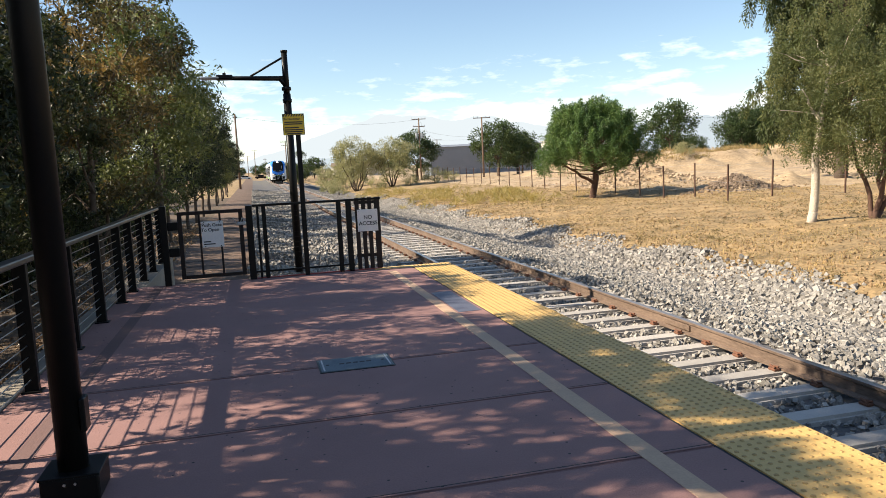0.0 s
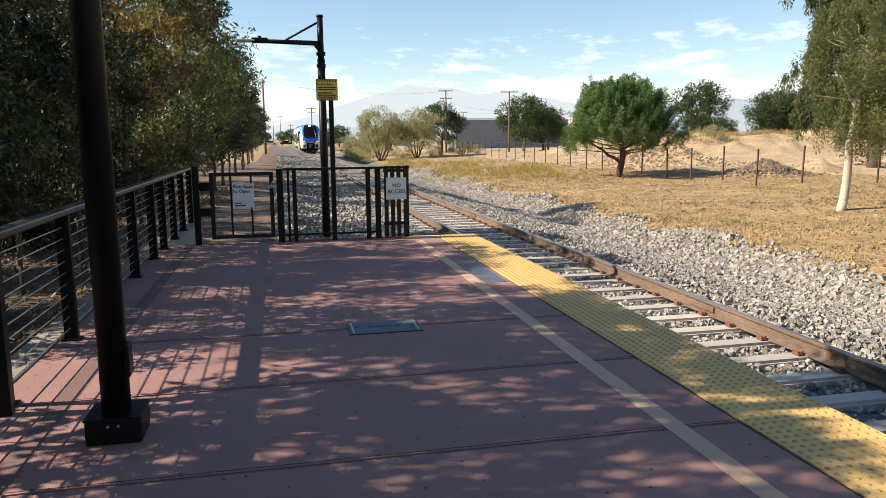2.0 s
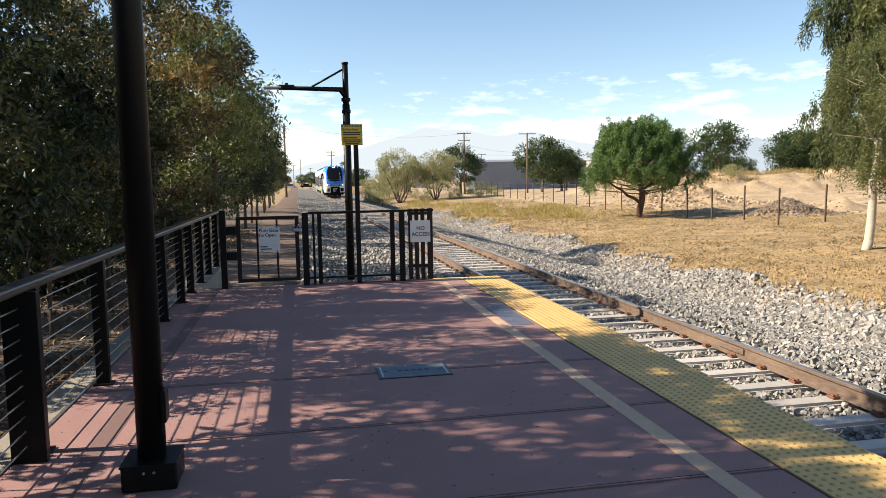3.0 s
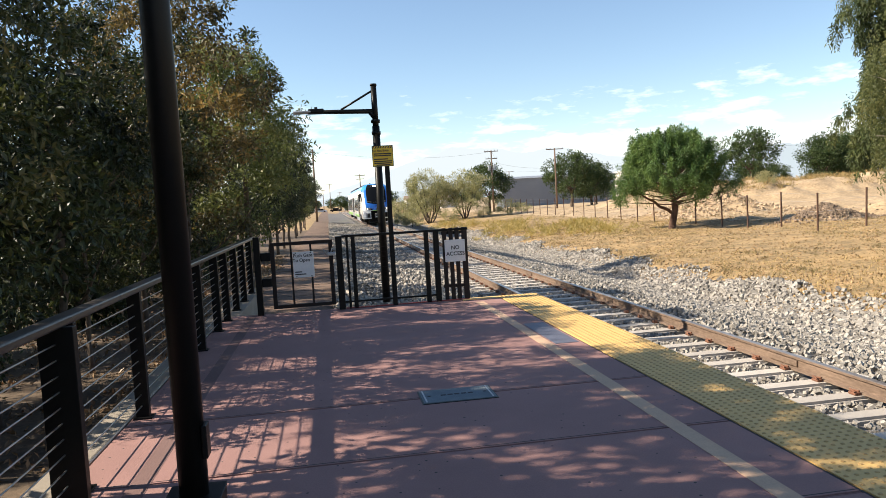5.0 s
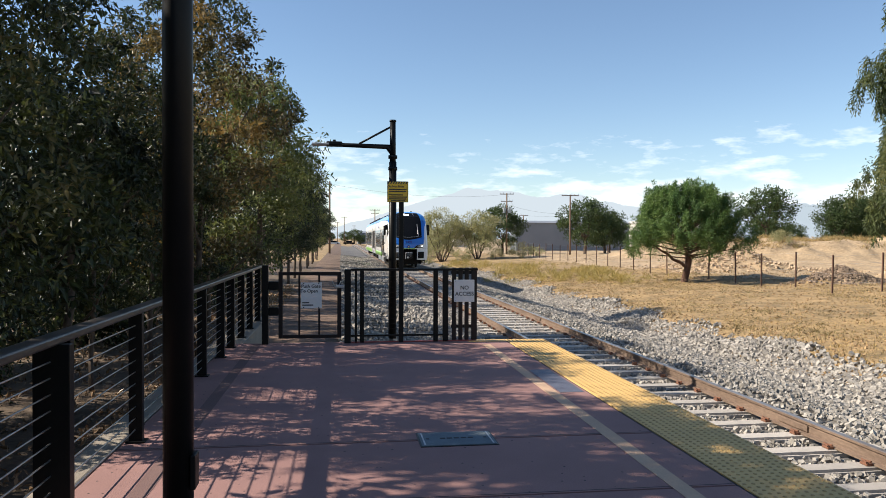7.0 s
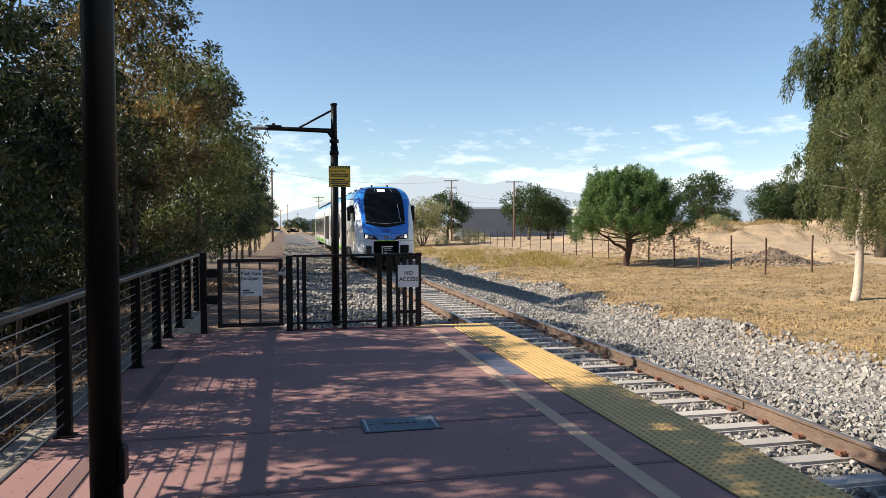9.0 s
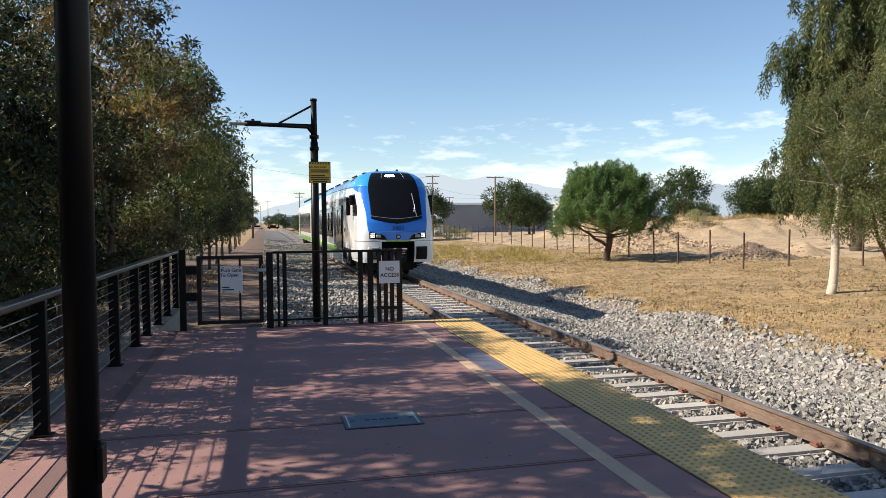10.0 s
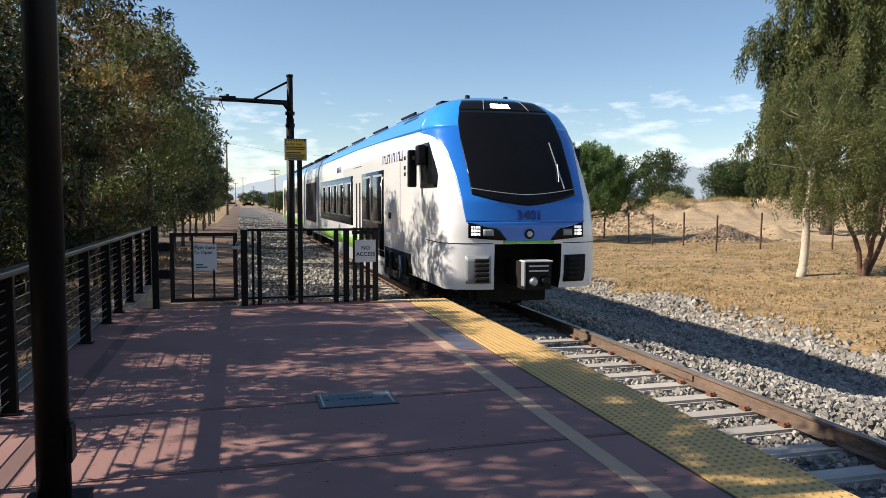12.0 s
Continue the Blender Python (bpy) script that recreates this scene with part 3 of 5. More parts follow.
def make_track():
    t = thing("railway_track", CX, 0, 0, "single railway track with rusty rails on concrete ties", "railway track", kind="structure")
    prof = [(-0.07, -0.172), (0.07, -0.172), (0.07, -0.158), (0.012, -0.14), (0.010, -0.05), (0.034, -0.036), (0.036, -0.008), (0.028, 0.0), (-0.028, 0.0), (-0.036, -0.008), (-0.034, -0.036), (-0.010, -0.05), (-0.012, -0.14), (-0.07, -0.158)]
    n = len(prof)
    ys = [-30, 0, 20, 40, 80, 160, 300, 600]
    for s in (-1, 1):
        vs = [(s * GAUGE / 2 + x, y, ZR + z) for y in ys for x, z in prof]
        fs = [(j * n + i, j * n + (i + 1) % n, j * n + n + (i + 1) % n, j * n + n + i) for j in range(len(ys) - 1) for i in range(n)]
        me = mesh_of("rail", vs, fs, RAIL)
        me.materials.append(RAIL_TOP)
        for p in me.polygons:
            if p.center.z > ZR - 0.004:
                p.material_index = 1
        put("rail", me, t)
    for y in (8.55, 20.4):
        bar = boxed(GAUGE / 2 - 0.035, GAUGE / 2 - 0.012, y - 0.3, y + 0.3, ZR - 0.13, ZR - 0.055, bevel=0.008)
        part("joint_bar", bar, RAIL, t, "rusty joint bar")
    tie_bm = bmesh.new()
    box(tie_bm, -1.30, 1.30, -0.125, 0.125, -0.20, 0.0)
    bmesh.ops.bevel(tie_bm, geom=[e for e in tie_bm.edges if all(v.co.z > -0.01 for v in e.verts)], offset=0.03, segments=2, affect="EDGES")
    tie = part("tie", tie_bm, TIE, t, m=pose(0, -8.1, ZR - 0.178))
    per_piece(TIE, 0.15, island=False)
    clip_bm = bmesh.new()
    for x in (-0.115, 0.115):
        box(clip_bm, x - 0.035, x + 0.035, -0.055, 0.055, 0.0, 0.03, bevel=0.008)
        tube(clip_bm, (x - 0.03, -0.05, 0.035), (x - 0.01, 0.05, 0.05), 0.011, sides=6)
        tube(clip_bm, (x + 0.02, -0.05, 0.045), (x - 0.0, 0.05, 0.035), 0.011, sides=6)
    clip = part("rail_clip", clip_bm, CLIP, t, m=pose(GAUGE / 2, -8.1, ZR - 0.176))
    put("rail_clip", clip.data, t, pose(-GAUGE / 2, -8.1, ZR - 0.176))
    for k in range(1, 150):
        y = -8.1 + k * 0.61
        put("tie", tie.data, t, pose(random.uniform(-0.02, 0.02), y, ZR - 0.178, 0, 0, random.uniform(-0.6, 0.6)))
        if y < 45:
            for s in (-1, 1):
                put("rail_clip", clip.data, t, pose(s * GAUGE / 2, y, ZR - 0.176))
    # the far ties, too small to pick apart
    vs, fs = [], []
    for k in range(150, 420):
        y, b = -8.1 + k * 0.61, len(vs)
        vs += [(x, y + d, ZR - 0.18 + h) for x in (-1.3, 1.3) for d in (-0.125, 0.125) for h in (-0.1, 0)]
        fs += [(b + 1, b + 5, b + 7, b + 3), (b, b + 4, b + 5, b + 1)]
    far = put("far_ties", mesh_of("far_ties", vs, fs, TIE), t)
    far["kind"] = "stuff"


make_track()


def stones(name, place, count, size, label, grow=0.0):
    """Loose angular stones: place(n) gives x, y, z arrays."""
    c = np.array([(x, y, z) for x in (-1, 1) for y in (-1, 1) for z in (-1, 1)], float)
    quads = np.array([(0, 1, 3, 2), (4, 6, 7, 5), (0, 4, 5, 1), (2, 3, 7, 6), (0, 2, 6, 4), (1, 5, 7, 3)])
    x, y, z = place(count)
    n = len(x)
    s = size * rng.uniform(0.55, 1.35, (n, 1, 1)) * rng.uniform(0.65, 1.2, (n, 1, 3))
    s = s * (1 + grow * np.clip((x - 8.0) / 5.0, 0, 1))[:, None, None]
    v = c[None] * s * rng.uniform(0.5, 1.0, (n, 8, 3))
    ang = rng.normal(size=(n, 4))
    ang /= np.linalg.norm(ang, axis=1, keepdims=True)
    w, i, j, k = ang.T
    R = np.stack([1 - 2 * (j * j + k * k), 2 * (i * j - k * w), 2 * (i * k + j * w), 2 * (i * j + k * w), 1 - 2 * (i * i + k * k), 2 * (j * k - i * w), 2 * (i * k - j * w), 2 * (j * k + i * w), 1 - 2 * (i * i + j * j)], 1).reshape(n, 3, 3)
    v = np.einsum("nab,nkb->nka", R, v) + np.stack([x, y, z], 1)[:, None, :]
    f = quads[None] + 8 * np.arange(n)[:, None, None]
    return tagged(put(name, fast_mesh(name, v.reshape(-1, 3), f.reshape(-1, 4), STONE)), label, "ballast", kind="stuff")


def along(n, near, far, power=2.0):
    return near + (far - near) * rng.random(n) ** power


def slope_place(n):
    y = along(n, -3, 85, 1.6)
    edge = 14.3 + 0.25 * np.sin(y * 0.37) + 0.3 * np.sin(y * 1.13 + 1) + rng.normal(size=n) * 0.25
    x = 5.62 + (edge - 5.62) * rng.random(n) ** 0.93
    z = np.interp(x, PROFILE_X, PROFILE_Z) + rng.uniform(-0.01, 0.05, n) + 0.05 * np.sin(x * 2.1 + y * 0.7) * (x > 7)
    return x, y, z


def crib_place(n):
    y = along(n, -6, 60, 1.45)
    x = rng.uniform(CX - 1.45, CX + 0.95, n)
    ph = ((y + 8.1) / 0.61) % 1
    k = (ph > 0.24) & (ph < 0.76) & (np.abs(np.abs(x - CX) - GAUGE / 2) > 0.09)
    return x[k], y[k], np.full(k.sum(), ZR - 0.225) + rng.uniform(-0.02, 0.035, k.sum())


def left_place(n):
    y = along(n, 11.6, 90, 1.5)
    x = 3.55 - 3.6 * rng.random(n) ** 1.3
    z = np.interp(x, PROFILE_X, PROFILE_Z) + rng.uniform(0, 0.05, n) + 0.09 * (1 + np.sin(y * 1.25 + x * 0.6 + np.sin(y * 0.37) * 2)) * np.clip((2.9 - x), 0, 1)
    return x, y, z


stones("ballast_slope", slope_place, 118000, 0.0305, "grey angular ballast stones on the track's embankment", 1.15)
stones("ballast_cribs", crib_place, 36000, 0.027, "grey ballast stones packed between the ties")
stones("ballast_shoulder", left_place, 24000, 0.042, "grey ballast stones on the track shoulder past the gate")


# ---- the train ----
HALF, Z_LOW, Z_TOP, DEEP, POW = 1.41, 0.62, 4.22, 0.85, 2.9
CAR = 20.4


def low(z):
    """The roof sits a little lower than the profile's own heights."""
    return z if z < 3.7 else 3.7 + (z - 3.7) * 0.74


def half_width(z):
    return float(np.interp(z, [0.55, 0.9, 3.2, 3.5, 3.8, 4.02, 4.16, 4.22], [1.36, HALF, HALF, 1.36, 1.22, 1.02, 0.75, 0.0]))


def setback(z):
    return float(np.interp(z, [0.55, 0.8, 1.25, 1.7, 2.1, 2.6, 3.2, 3.75, 4.0, 4.22], [0.10, 0.03, 0.0, 0.0, 0.08, 0.36, 0.78, 1.2, 1.45, 1.9]))


def skin(a, z, out=0.0):
    """A point of the car's skin. a: -1..1 round the nose, past that metres along the sides; z above the rail."""
    def at(a, z):
        h = half_width(z)
        deep = DEEP * (0.55 + 0.45 * min(1, max(0, (z - 0.5) / 2.2)))
        if abs(a) <= 1:
            t = a * math.pi / 2
            return Vector((math.copysign(h * abs(math.sin(t)) ** (2 / POW), a), setback(z) + deep * (1 - abs(math.cos(t)) ** (2 / POW)), low(z)))
        return Vector((math.copysign(h, a), setback(z) + deep + abs(a) - 1, low(z)))
    p = at(a, z)
    if out:
        e = 0.004
        u = at(a + e, z) - at(a - e, z)
        v = at(a, min(z + 0.01, Z_TOP - 0.02)) - at(a, min(z, Z_TOP - 0.03) - 0.01)
        nrm = u.cross(v)
        if nrm.length > 1e-9:
            p = p + nrm.normalized() * out
    return p


def patch(name, f, nu, nv, material, parent, out=0.008, label="", smooth=True):
    """A panel on the skin; f(u, v) gives a and z for u, v in 0..1. Its rim turns in to the skin."""
    vs = [skin(*f(i / nu, j / nv), out) for j in range(nv + 1) for i in range(nu + 1)]
    w = nu + 1
    fs = [(j * w + i, j * w + i + 1, j * w + w + i + 1, j * w + w + i) for j in range(nv) for i in range(nu)]
    rim = [(i, 0) for i in range(nu)] + [(nu, j) for j in range(nv)] + [(i, nv) for i in range(nu, 0, -1)] + [(0, j) for j in range(nv, 0, -1)]
    k = len(vs)
    vs += [skin(*f(i / nu, j / nv), out - 0.03) for i, j in rim]
    m = len(rim)
    for q in range(m):
        (i0, j0), (i1, j1) = rim[q], rim[(q + 1) % m]
        fs.append((j1 * w + i1, j0 * w + i0, k + q, k + (q + 1) % m))
    return put(name, mesh_of(name, vs, fs, material, smooth), parent, None, label)


def side_a(y, z):
    """The skin's a for a place y metres behind the nose, on the right-hand side."""
    deep = DEEP * (0.55 + 0.45 * min(1, max(0, (z - 0.5) / 2.2)))
    return 1 + y - setback(z) - deep


def rect(s, y0, y1, z0, z1):
    """A panel on one flank: s is -1 for the platform side, 1 for the far side."""
    def f(u, v):
        z = z0 + (z1 - z0) * v
        y = y0 + (y1 - y0) * (u if s > 0 else 1 - u)
        return s * side_a(y, z), z
    return f


def lerp(a, b, t):
    return a + (b - a) * t


WHEELS = []


def make_train():
    tr = thing("train", CX, 12, ZR, "white and blue diesel multiple-unit train with a dark windscreen", "train")
    # front car: shell
    zs = list(np.linspace(Z_LOW, 1.39, 9)) + list(np.linspace(1.45, 3.3, 24)) + list(np.linspace(3.36, 4.17, 16)) + [4.205]
    arcs = [-(1 + CAR - 1.2), -12, -7, -4, -2.6, -1.8] + list(np.linspace(-1.0, -0.2, 30)) + list(np.linspace(-0.19, 0.19, 15)) + list(np.linspace(0.2, 1.0, 30)) + [1.8, 2.6, 4, 7, 12, 1 + CAR - 1.2]
    vs, fs, w = [], [], len(arcs)
    for z in zs:
        for a in arcs:
            p = skin(a, z)
            if abs(a) > 15:
                p.y = CAR
            vs.append(p)
    open_face = lambda i, j: zs[j + 1] < 1.40 and arcs[i] >= -0.195 and arcs[i + 1] <= 0.195
    fs = [(j * w + i, j * w + i + 1, j * w + w + i + 1, j * w + w + i) for j in range(len(zs) - 1) for i in range(w - 1) if not open_face(i, j)]
    top = (len(zs) - 1) * w
    for i in range(w // 2):
        fs.append((top + i, top + i + 1, top + w - 2 - i, top + w - 1 - i))
    fs += [(j * w, (j + 1) * w, (j + 1) * w + w - 1, j * w + w - 1) for j in range(len(zs) - 1)]
    shell = put("car_body", mesh_of("car_body", vs, fs, PAINT_WHITE, True), tr, None, "white car body")

    # blue mask round the windscreen, running back over the shoulder
    def mask_edge(z):
        return float(np.interp(z, [1.40, 1.76, 2.18, 2.55, 2.97, 3.13, 3.24, 3.33, 3.43], [0.462, 0.467, 0.508, 0.533, 0.592, 0.65, 0.742, 0.95, 1.45]))
    patch("blue_mask", lambda u, v: ((u * 2 - 1) * mask_edge(lerp(1.755, 3.43, v)), lerp(1.755, 3.43, v)), 60, 44, PAINT_BLUE, tr, 0.010, "glossy blue nose")
    def flare(z):
        return float(np.interp(z, [1.44, 1.64, 1.70, 1.757], [0.105, 0.160, 0.28, 0.462]))
    patch("blue_chin", lambda u, v: ((u * 2 - 1) * flare(lerp(1.44, 1.757, v)), lerp(1.44, 1.757, v)), 30, 16, PAINT_BLUE, tr, 0.0105)
    for s in (-1, 1):
        def shoulder(u, v, s=s):
            y = lerp(2.0, CAR - 0.05, (u if s > 0 else 1 - u) ** 1.5 if s > 0 else (1 - u) ** 1.5)
            z = lerp(float(np.interp(y, [2, 5, 10], [3.42, 3.50, 3.58])), 4.165, v)
            return s * max(1.0, side_a(y, z)), z
        patch("roof_side", shoulder, 24, 10, PAINT_SKY, tr, 0.011, "light blue roof side")
    def brow(u, v):
        z = lerp(3.42, 4.165, v)
        return (u * 2 - 1) * max(1.25, side_a(2.3, z)), z
    patch("brow", brow, 60, 14, PAINT_SKY, tr, 0.009, "light blue brow")
    # windscreen with a shallow V at the foot
    def screen(u, v):
        k = u * 2 - 1
        return k * lerp(0.375, 0.392, v), lerp(lerp(2.03, 2.215, abs(k)), 3.735, v)
    ws = patch("windscreen", screen, 48, 30, GLASS, tr, 0.022, "large dark tinted windscreen")
    def trim(u, v):
        k = u * 2 - 1
        return k * 0.372, lerp(2.20, 2.31, abs(k)) + 0.012 * v
    patch("screen_trim", trim, 40, 1, PAINT_GREY, ws, 0.026, "thin grey line across the glass")
    cp = patch("destination_panel", lambda u, v: ((u * 2 - 1) * lerp(0.393, 0.42, v), lerp(3.75, 4.06, v)), 40, 8, GLASS, tr, 0.022, "black panel over the windscreen")
    for k in (-0.13, 0.15):
        patch("panel_seam", lambda u, v, k=k: (k + (u - 0.5) * 0.008, lerp(3.76, 4.05, v)), 1, 6, PAINT_GREY, cp, 0.027)
    patch("top_lamp", lambda u, v: (lerp(-0.072, 0.018, u), lerp(3.815, 3.93, v)), 6, 3, LAMP_TOP, cp, 0.029, "lit white lamp above the windscreen")
    # headlamp units
    for s in (-1, 1):
        def unit(u, v, s=s):
            k = u if s > 0 else 1 - u
            zt = float(np.interp(k, [0, 0.18, 1], [1.475, 1.64, 1.755]))
            return s * lerp(0.104, 0.445, k), lerp(lerp(1.45, 1.50, k), zt, v)
        h = patch("headlamp", unit, 20, 5, GLASS, tr, 0.020, "dark slanted headlamp unit")
        for q in range(3):
            for w2 in range(4):
                patch("lamp_cell", lambda u, v, s=s, q=q, w2=w2: (s * (0.318 + 0.024 * w2 + 0.018 * (u if s > 0 else 1 - u)), 1.535 + 0.058 * q + 0.042 * v), 1, 1, LAMP_ON if (w2 > 1 and q < 2) else LAMP_DIM, h, 0.026, "lit lamp cell")
        patch("lamp_lens", lambda u, v, s=s: (s * lerp(0.20, 0.29, u if s > 0 else 1 - u), lerp(1.53, 1.64, v)), 4, 3, PAINT_GREY, h, 0.024)
        lv = patch("buffer_panel", lambda u, v, s=s: (s * lerp(0.22, 0.478, u if s > 0 else 1 - u), lerp(0.735, 1.195, v)), 12, 6, PAINT_GREY if s < 0 else UNDER, tr, 0.03, "framed ribbed buffer panel")
        patch("buffer_face", lambda u, v, s=s: (s * lerp(0.235, 0.462, u if s > 0 else 1 - u), lerp(0.755, 1.175, v)), 12, 6, PAINT_GREY if s < 0 else UNDER, lv, 0.05, "buffer face")
        for q in range(5):
            z = 0.775 + q * 0.08
            patch("rib", lambda u, v, s=s, z=z: (s * lerp(0.24, 0.375, u if s > 0 else 1 - u), z + 0.058 * v), 6, 1, UNDER, lv, 0.085)
        patch("panel_joint", lambda u, v, s=s: (s * lerp(0.20, 1.9, u if s > 0 else 1 - u), 1.395 + 0.012 * v), 30, 1, UNDER, tr, 0.006)
        patch("corner_joint", lambda u, v, s=s: (s * (1.55 + 0.012 * u), lerp(0.65, 2.3, v)), 1, 8, PAINT_GREY, tr, 0.006)
    # open coupler recess, its walls running back into the nose
    rb = bmesh.new()
    for x0, x1, y0, y1, z0, z1 in ((-0.62, 0.62, 0.95, 1.0, 0.3, 1.42), (-0.66, -0.60, 0.10, 1.0, 0.62, 1.42), (0.60, 0.66, 0.10, 1.0, 0.62, 1.42), (-0.62, 0.62, 0.05, 1.0, 1.385, 1.42)):
        box(rb, x0, x1, y0, y1, z0, z1)
    part("coupler_recess", rb, UNDER, tr, "black recess round the coupler")
    part("floor_pan", boxed(-1.3, 1.3, 1.0, CAR - 0.1, 0.6, 0.66), UNDER, tr)
    patch("green_band", lambda u, v: (lerp(-0.125, 0.125, u), lerp(1.40, 1.445, v)), 24, 2, PAINT_GREEN, tr, 0.014, "thin green band")
    cpl = part("coupler_head", boxed(-0.24, 0.24, -0.42, 0.5, 0.66, 1.12, bevel=0.02), UNDER, tr, "black automatic coupler head")
    part("coupler_face", boxed(-0.21, 0.21, -0.435, -0.415, 0.70, 1.08, bevel=0.006), UNDER, cpl)
    for x, r, mt in ((-0.09, 0.085, STEEL), (0.11, 0.095, BLACK)):
        part("coupler_cone", tube(bmesh.new(), (x, -0.43, 0.80), (x, -0.50, 0.80), r, r * 0.6, sides=20), mt, cpl, smooth=True)
    part("coupler_rim", boxed(-0.25, 0.25, -0.44, -0.2, 1.115, 1.14, bevel=0.008), PAINT_WHITE, cpl, "pale coupler rim")
    part("coupler_edge", boxed(-0.255, -0.225, -0.44, -0.3, 0.72, 1.12, bevel=0.008), PAINT_GREY, cpl)
    for z in (0.96, 1.04):
        part("contact_bar", boxed(-0.17, 0.17, -0.445, -0.43, z, z + 0.025), STEEL, cpl)
    ro = part("round_badge", tube(bmesh.new(), (0, 0.03, 1.56), (0, -0.035, 1.56), 0.085, sides=28), UNDER, tr, "round dark badge on the nose")
    part("badge_ring", tube(bmesh.new(), (0, -0.02, 1.56), (0, -0.042, 1.56), 0.05, sides=20), STEEL, ro)
    letters("3401", 0.235, NAVY, tr, pose(0.01, setback(1.85) - 0.04, 1.865, 84, 0, 0), name="number", bold=0.004)
    # wipers
    wb = bmesh.new()
    p0, p1 = skin(0.245, 2.30, 0.05), skin(0.205, 3.12, 0.06)
    tube(wb, p0, p1, 0.011, sides=6)
    tube(wb, skin(0.205, 2.42, 0.05), skin(0.23, 2.72, 0.06), 0.007, sides=6)
    part("wiper", wb, STEEL, tr, "pale windscreen wiper")
    # flanks
    for s in (-1, 1):
        def cab_window(u, v, s=s):
            z = lerp(2.345, 3.16, v)
            y0 = float(np.interp(v, [0, 0.28, 1], [0.78, 0.82, 1.36]))
            y1 = lerp(1.93, 2.15, v)
            t = u if s > 0 else 1 - u
            y = lerp(y0, y1, t)
            deep = DEEP * (0.55 + 0.45 * min(1, max(0, (z - 0.5) / 2.2)))
            d = y - setback(z)
            if d >= deep:
                a = 1 + d - deep
            else:
                a = math.acos(min(1, max(0, 1 - d / deep)) ** (POW / 2)) / (math.pi / 2)
            return s * a, z
        patch("cab_window", cab_window, 10, 8, GLASS, tr, 0.012, "dark cab side window")
        mir = part("mirror_arm", boxed(s * 1.40 if s > 0 else -1.62, 1.62 if s > 0 else -1.40, 1.5, 1.85, 2.86, 2.93), BLACK, tr)
        part("mirror", boxed(1.52 if s > 0 else -1.68, 1.68 if s > 0 else -1.52, 1.78, 1.92, 2.36, 3.05, bevel=0.03), BLACK, tr, "black exterior mirror")
        part("mirror_housing", boxed(1.43 if s > 0 else -1.60, 1.60 if s > 0 else -1.43, 1.35, 1.62, 2.75, 3.12, bevel=0.04), BLACK, tr)
        # shade of the bogie cut-out, laid on the closed flank as a dark panel
        patch("bogie_shade_patch", rect(s, 2.75, 5.55, 0.63, 1.04), 6, 2, UNDER, tr, 0.006, "dark patch standing in for the shaded bogie cut-out")
        for y in (3.0, 3.55, 4.5, 5.1):
            part("damper", tube(bmesh.new(), (s * 1.44, y, 0.50), (s * 1.44, y + 0.12, 0.95), 0.045, 0.03, sides=10), STEEL if y == 3.55 else UNDER, tr, smooth=True)
        part("bogie_beam", boxed(min(s * 1.40, s * 1.47), max(s * 1.40, s * 1.47), 2.7, 5.3, 0.42, 0.58, bevel=0.02), UNDER, tr)
        patch("cab_door_seam", rect(s, 3.78, 3.80, 0.75, 3.05), 1, 2, UNDER, tr, 0.006)
        patch("door_handle", rect(s, 4.80, 5.0, 1.70, 1.84), 1, 1, UNDER, tr, 0.02)
        d = patch("door", rect(s, 5.65, 8.85, 0.76, 2.83), 4, 4, GLASS, tr, 0.014, "dark glazed passenger door pair")
        for y in (5.85, 7.45):
            patch("door_pane_frame", rect(s, y, y + 1.2, 1.55, 2.74), 2, 2, PAINT_GREY, d, 0.018)
            patch("door_pane", rect(s, y + 0.05, y + 1.15, 1.60, 2.69), 2, 2, GLASS, d, 0.024)
        for y in (9.15, 9.75):
            patch("pillar_slot", rect(s, y, y + 0.22, 0.9, 2.60), 1, 2, UNDER, tr, 0.008)
        band = patch("window_band", rect(s, 10.6, 19.8, 1.36, 2.84), 20, 4, GLASS, tr, 0.010, "long dark window band")
        for k in range(5):
            y = 10.95 + k * 1.75
            patch("window_frame", rect(s, y, y + 1.4, 1.60, 2.66), 2, 2, PAINT_GREY, band, 0.014)
            patch("window", rect(s, y + 0.05, y + 1.35, 1.65, 2.61), 2, 2, GLASS, band, 0.020)
        patch("green_sill", rect(s, 9.0, 19.9, 0.66, 1.02), 10, 2, PAINT_GREEN, tr, 0.009, "bright green sill stripe")
        patch("step_joint", rect(s, 8.95, 10.4, 3.05, 3.065), 2, 1, UNDER, tr, 0.006)
        for k in range(9):
            y = 3.55 + k * 0.27
            patch("logo_bar", rect(s, y, y + 0.045, 2.95, 3.15), 1, 1, NAVY, tr, 0.009)
            if k % 2:
                patch("logo_bar", rect(s, y, y + 0.18, 3.11, 3.15), 1, 1, NAVY, tr, 0.009)
            elif k % 3 == 0:
                patch("logo_bar", rect(s, y, y + 0.18, 2.95, 2.985), 1, 1, NAVY, tr, 0.009)
        for k in range(3):
            patch("small_mark", rect(s, 13.4 + k * 0.35, 13.6 + k * 0.35, 3.05, 3.22), 1, 1, NAVY, tr, 0.009)
        for z in (2.62, 2.75, 2.95):
            patch("small_mark", rect(s, 3.25, 3.4, z, z + 0.07), 1, 1, UNDER, tr, 0.009)
        # raised equipment along the roof edge
        for y, l in ((4.2, 1.4), (7.4, 2.0), (11.0, 2.6), (14.8, 2.8), (18.3, 1.4)):
            part("roof_rail", tube(bmesh.new(), (s * 0.98, y, 4.01), (s * 0.98, y + l, 4.02), 0.03, sides=8), UNDER, tr)
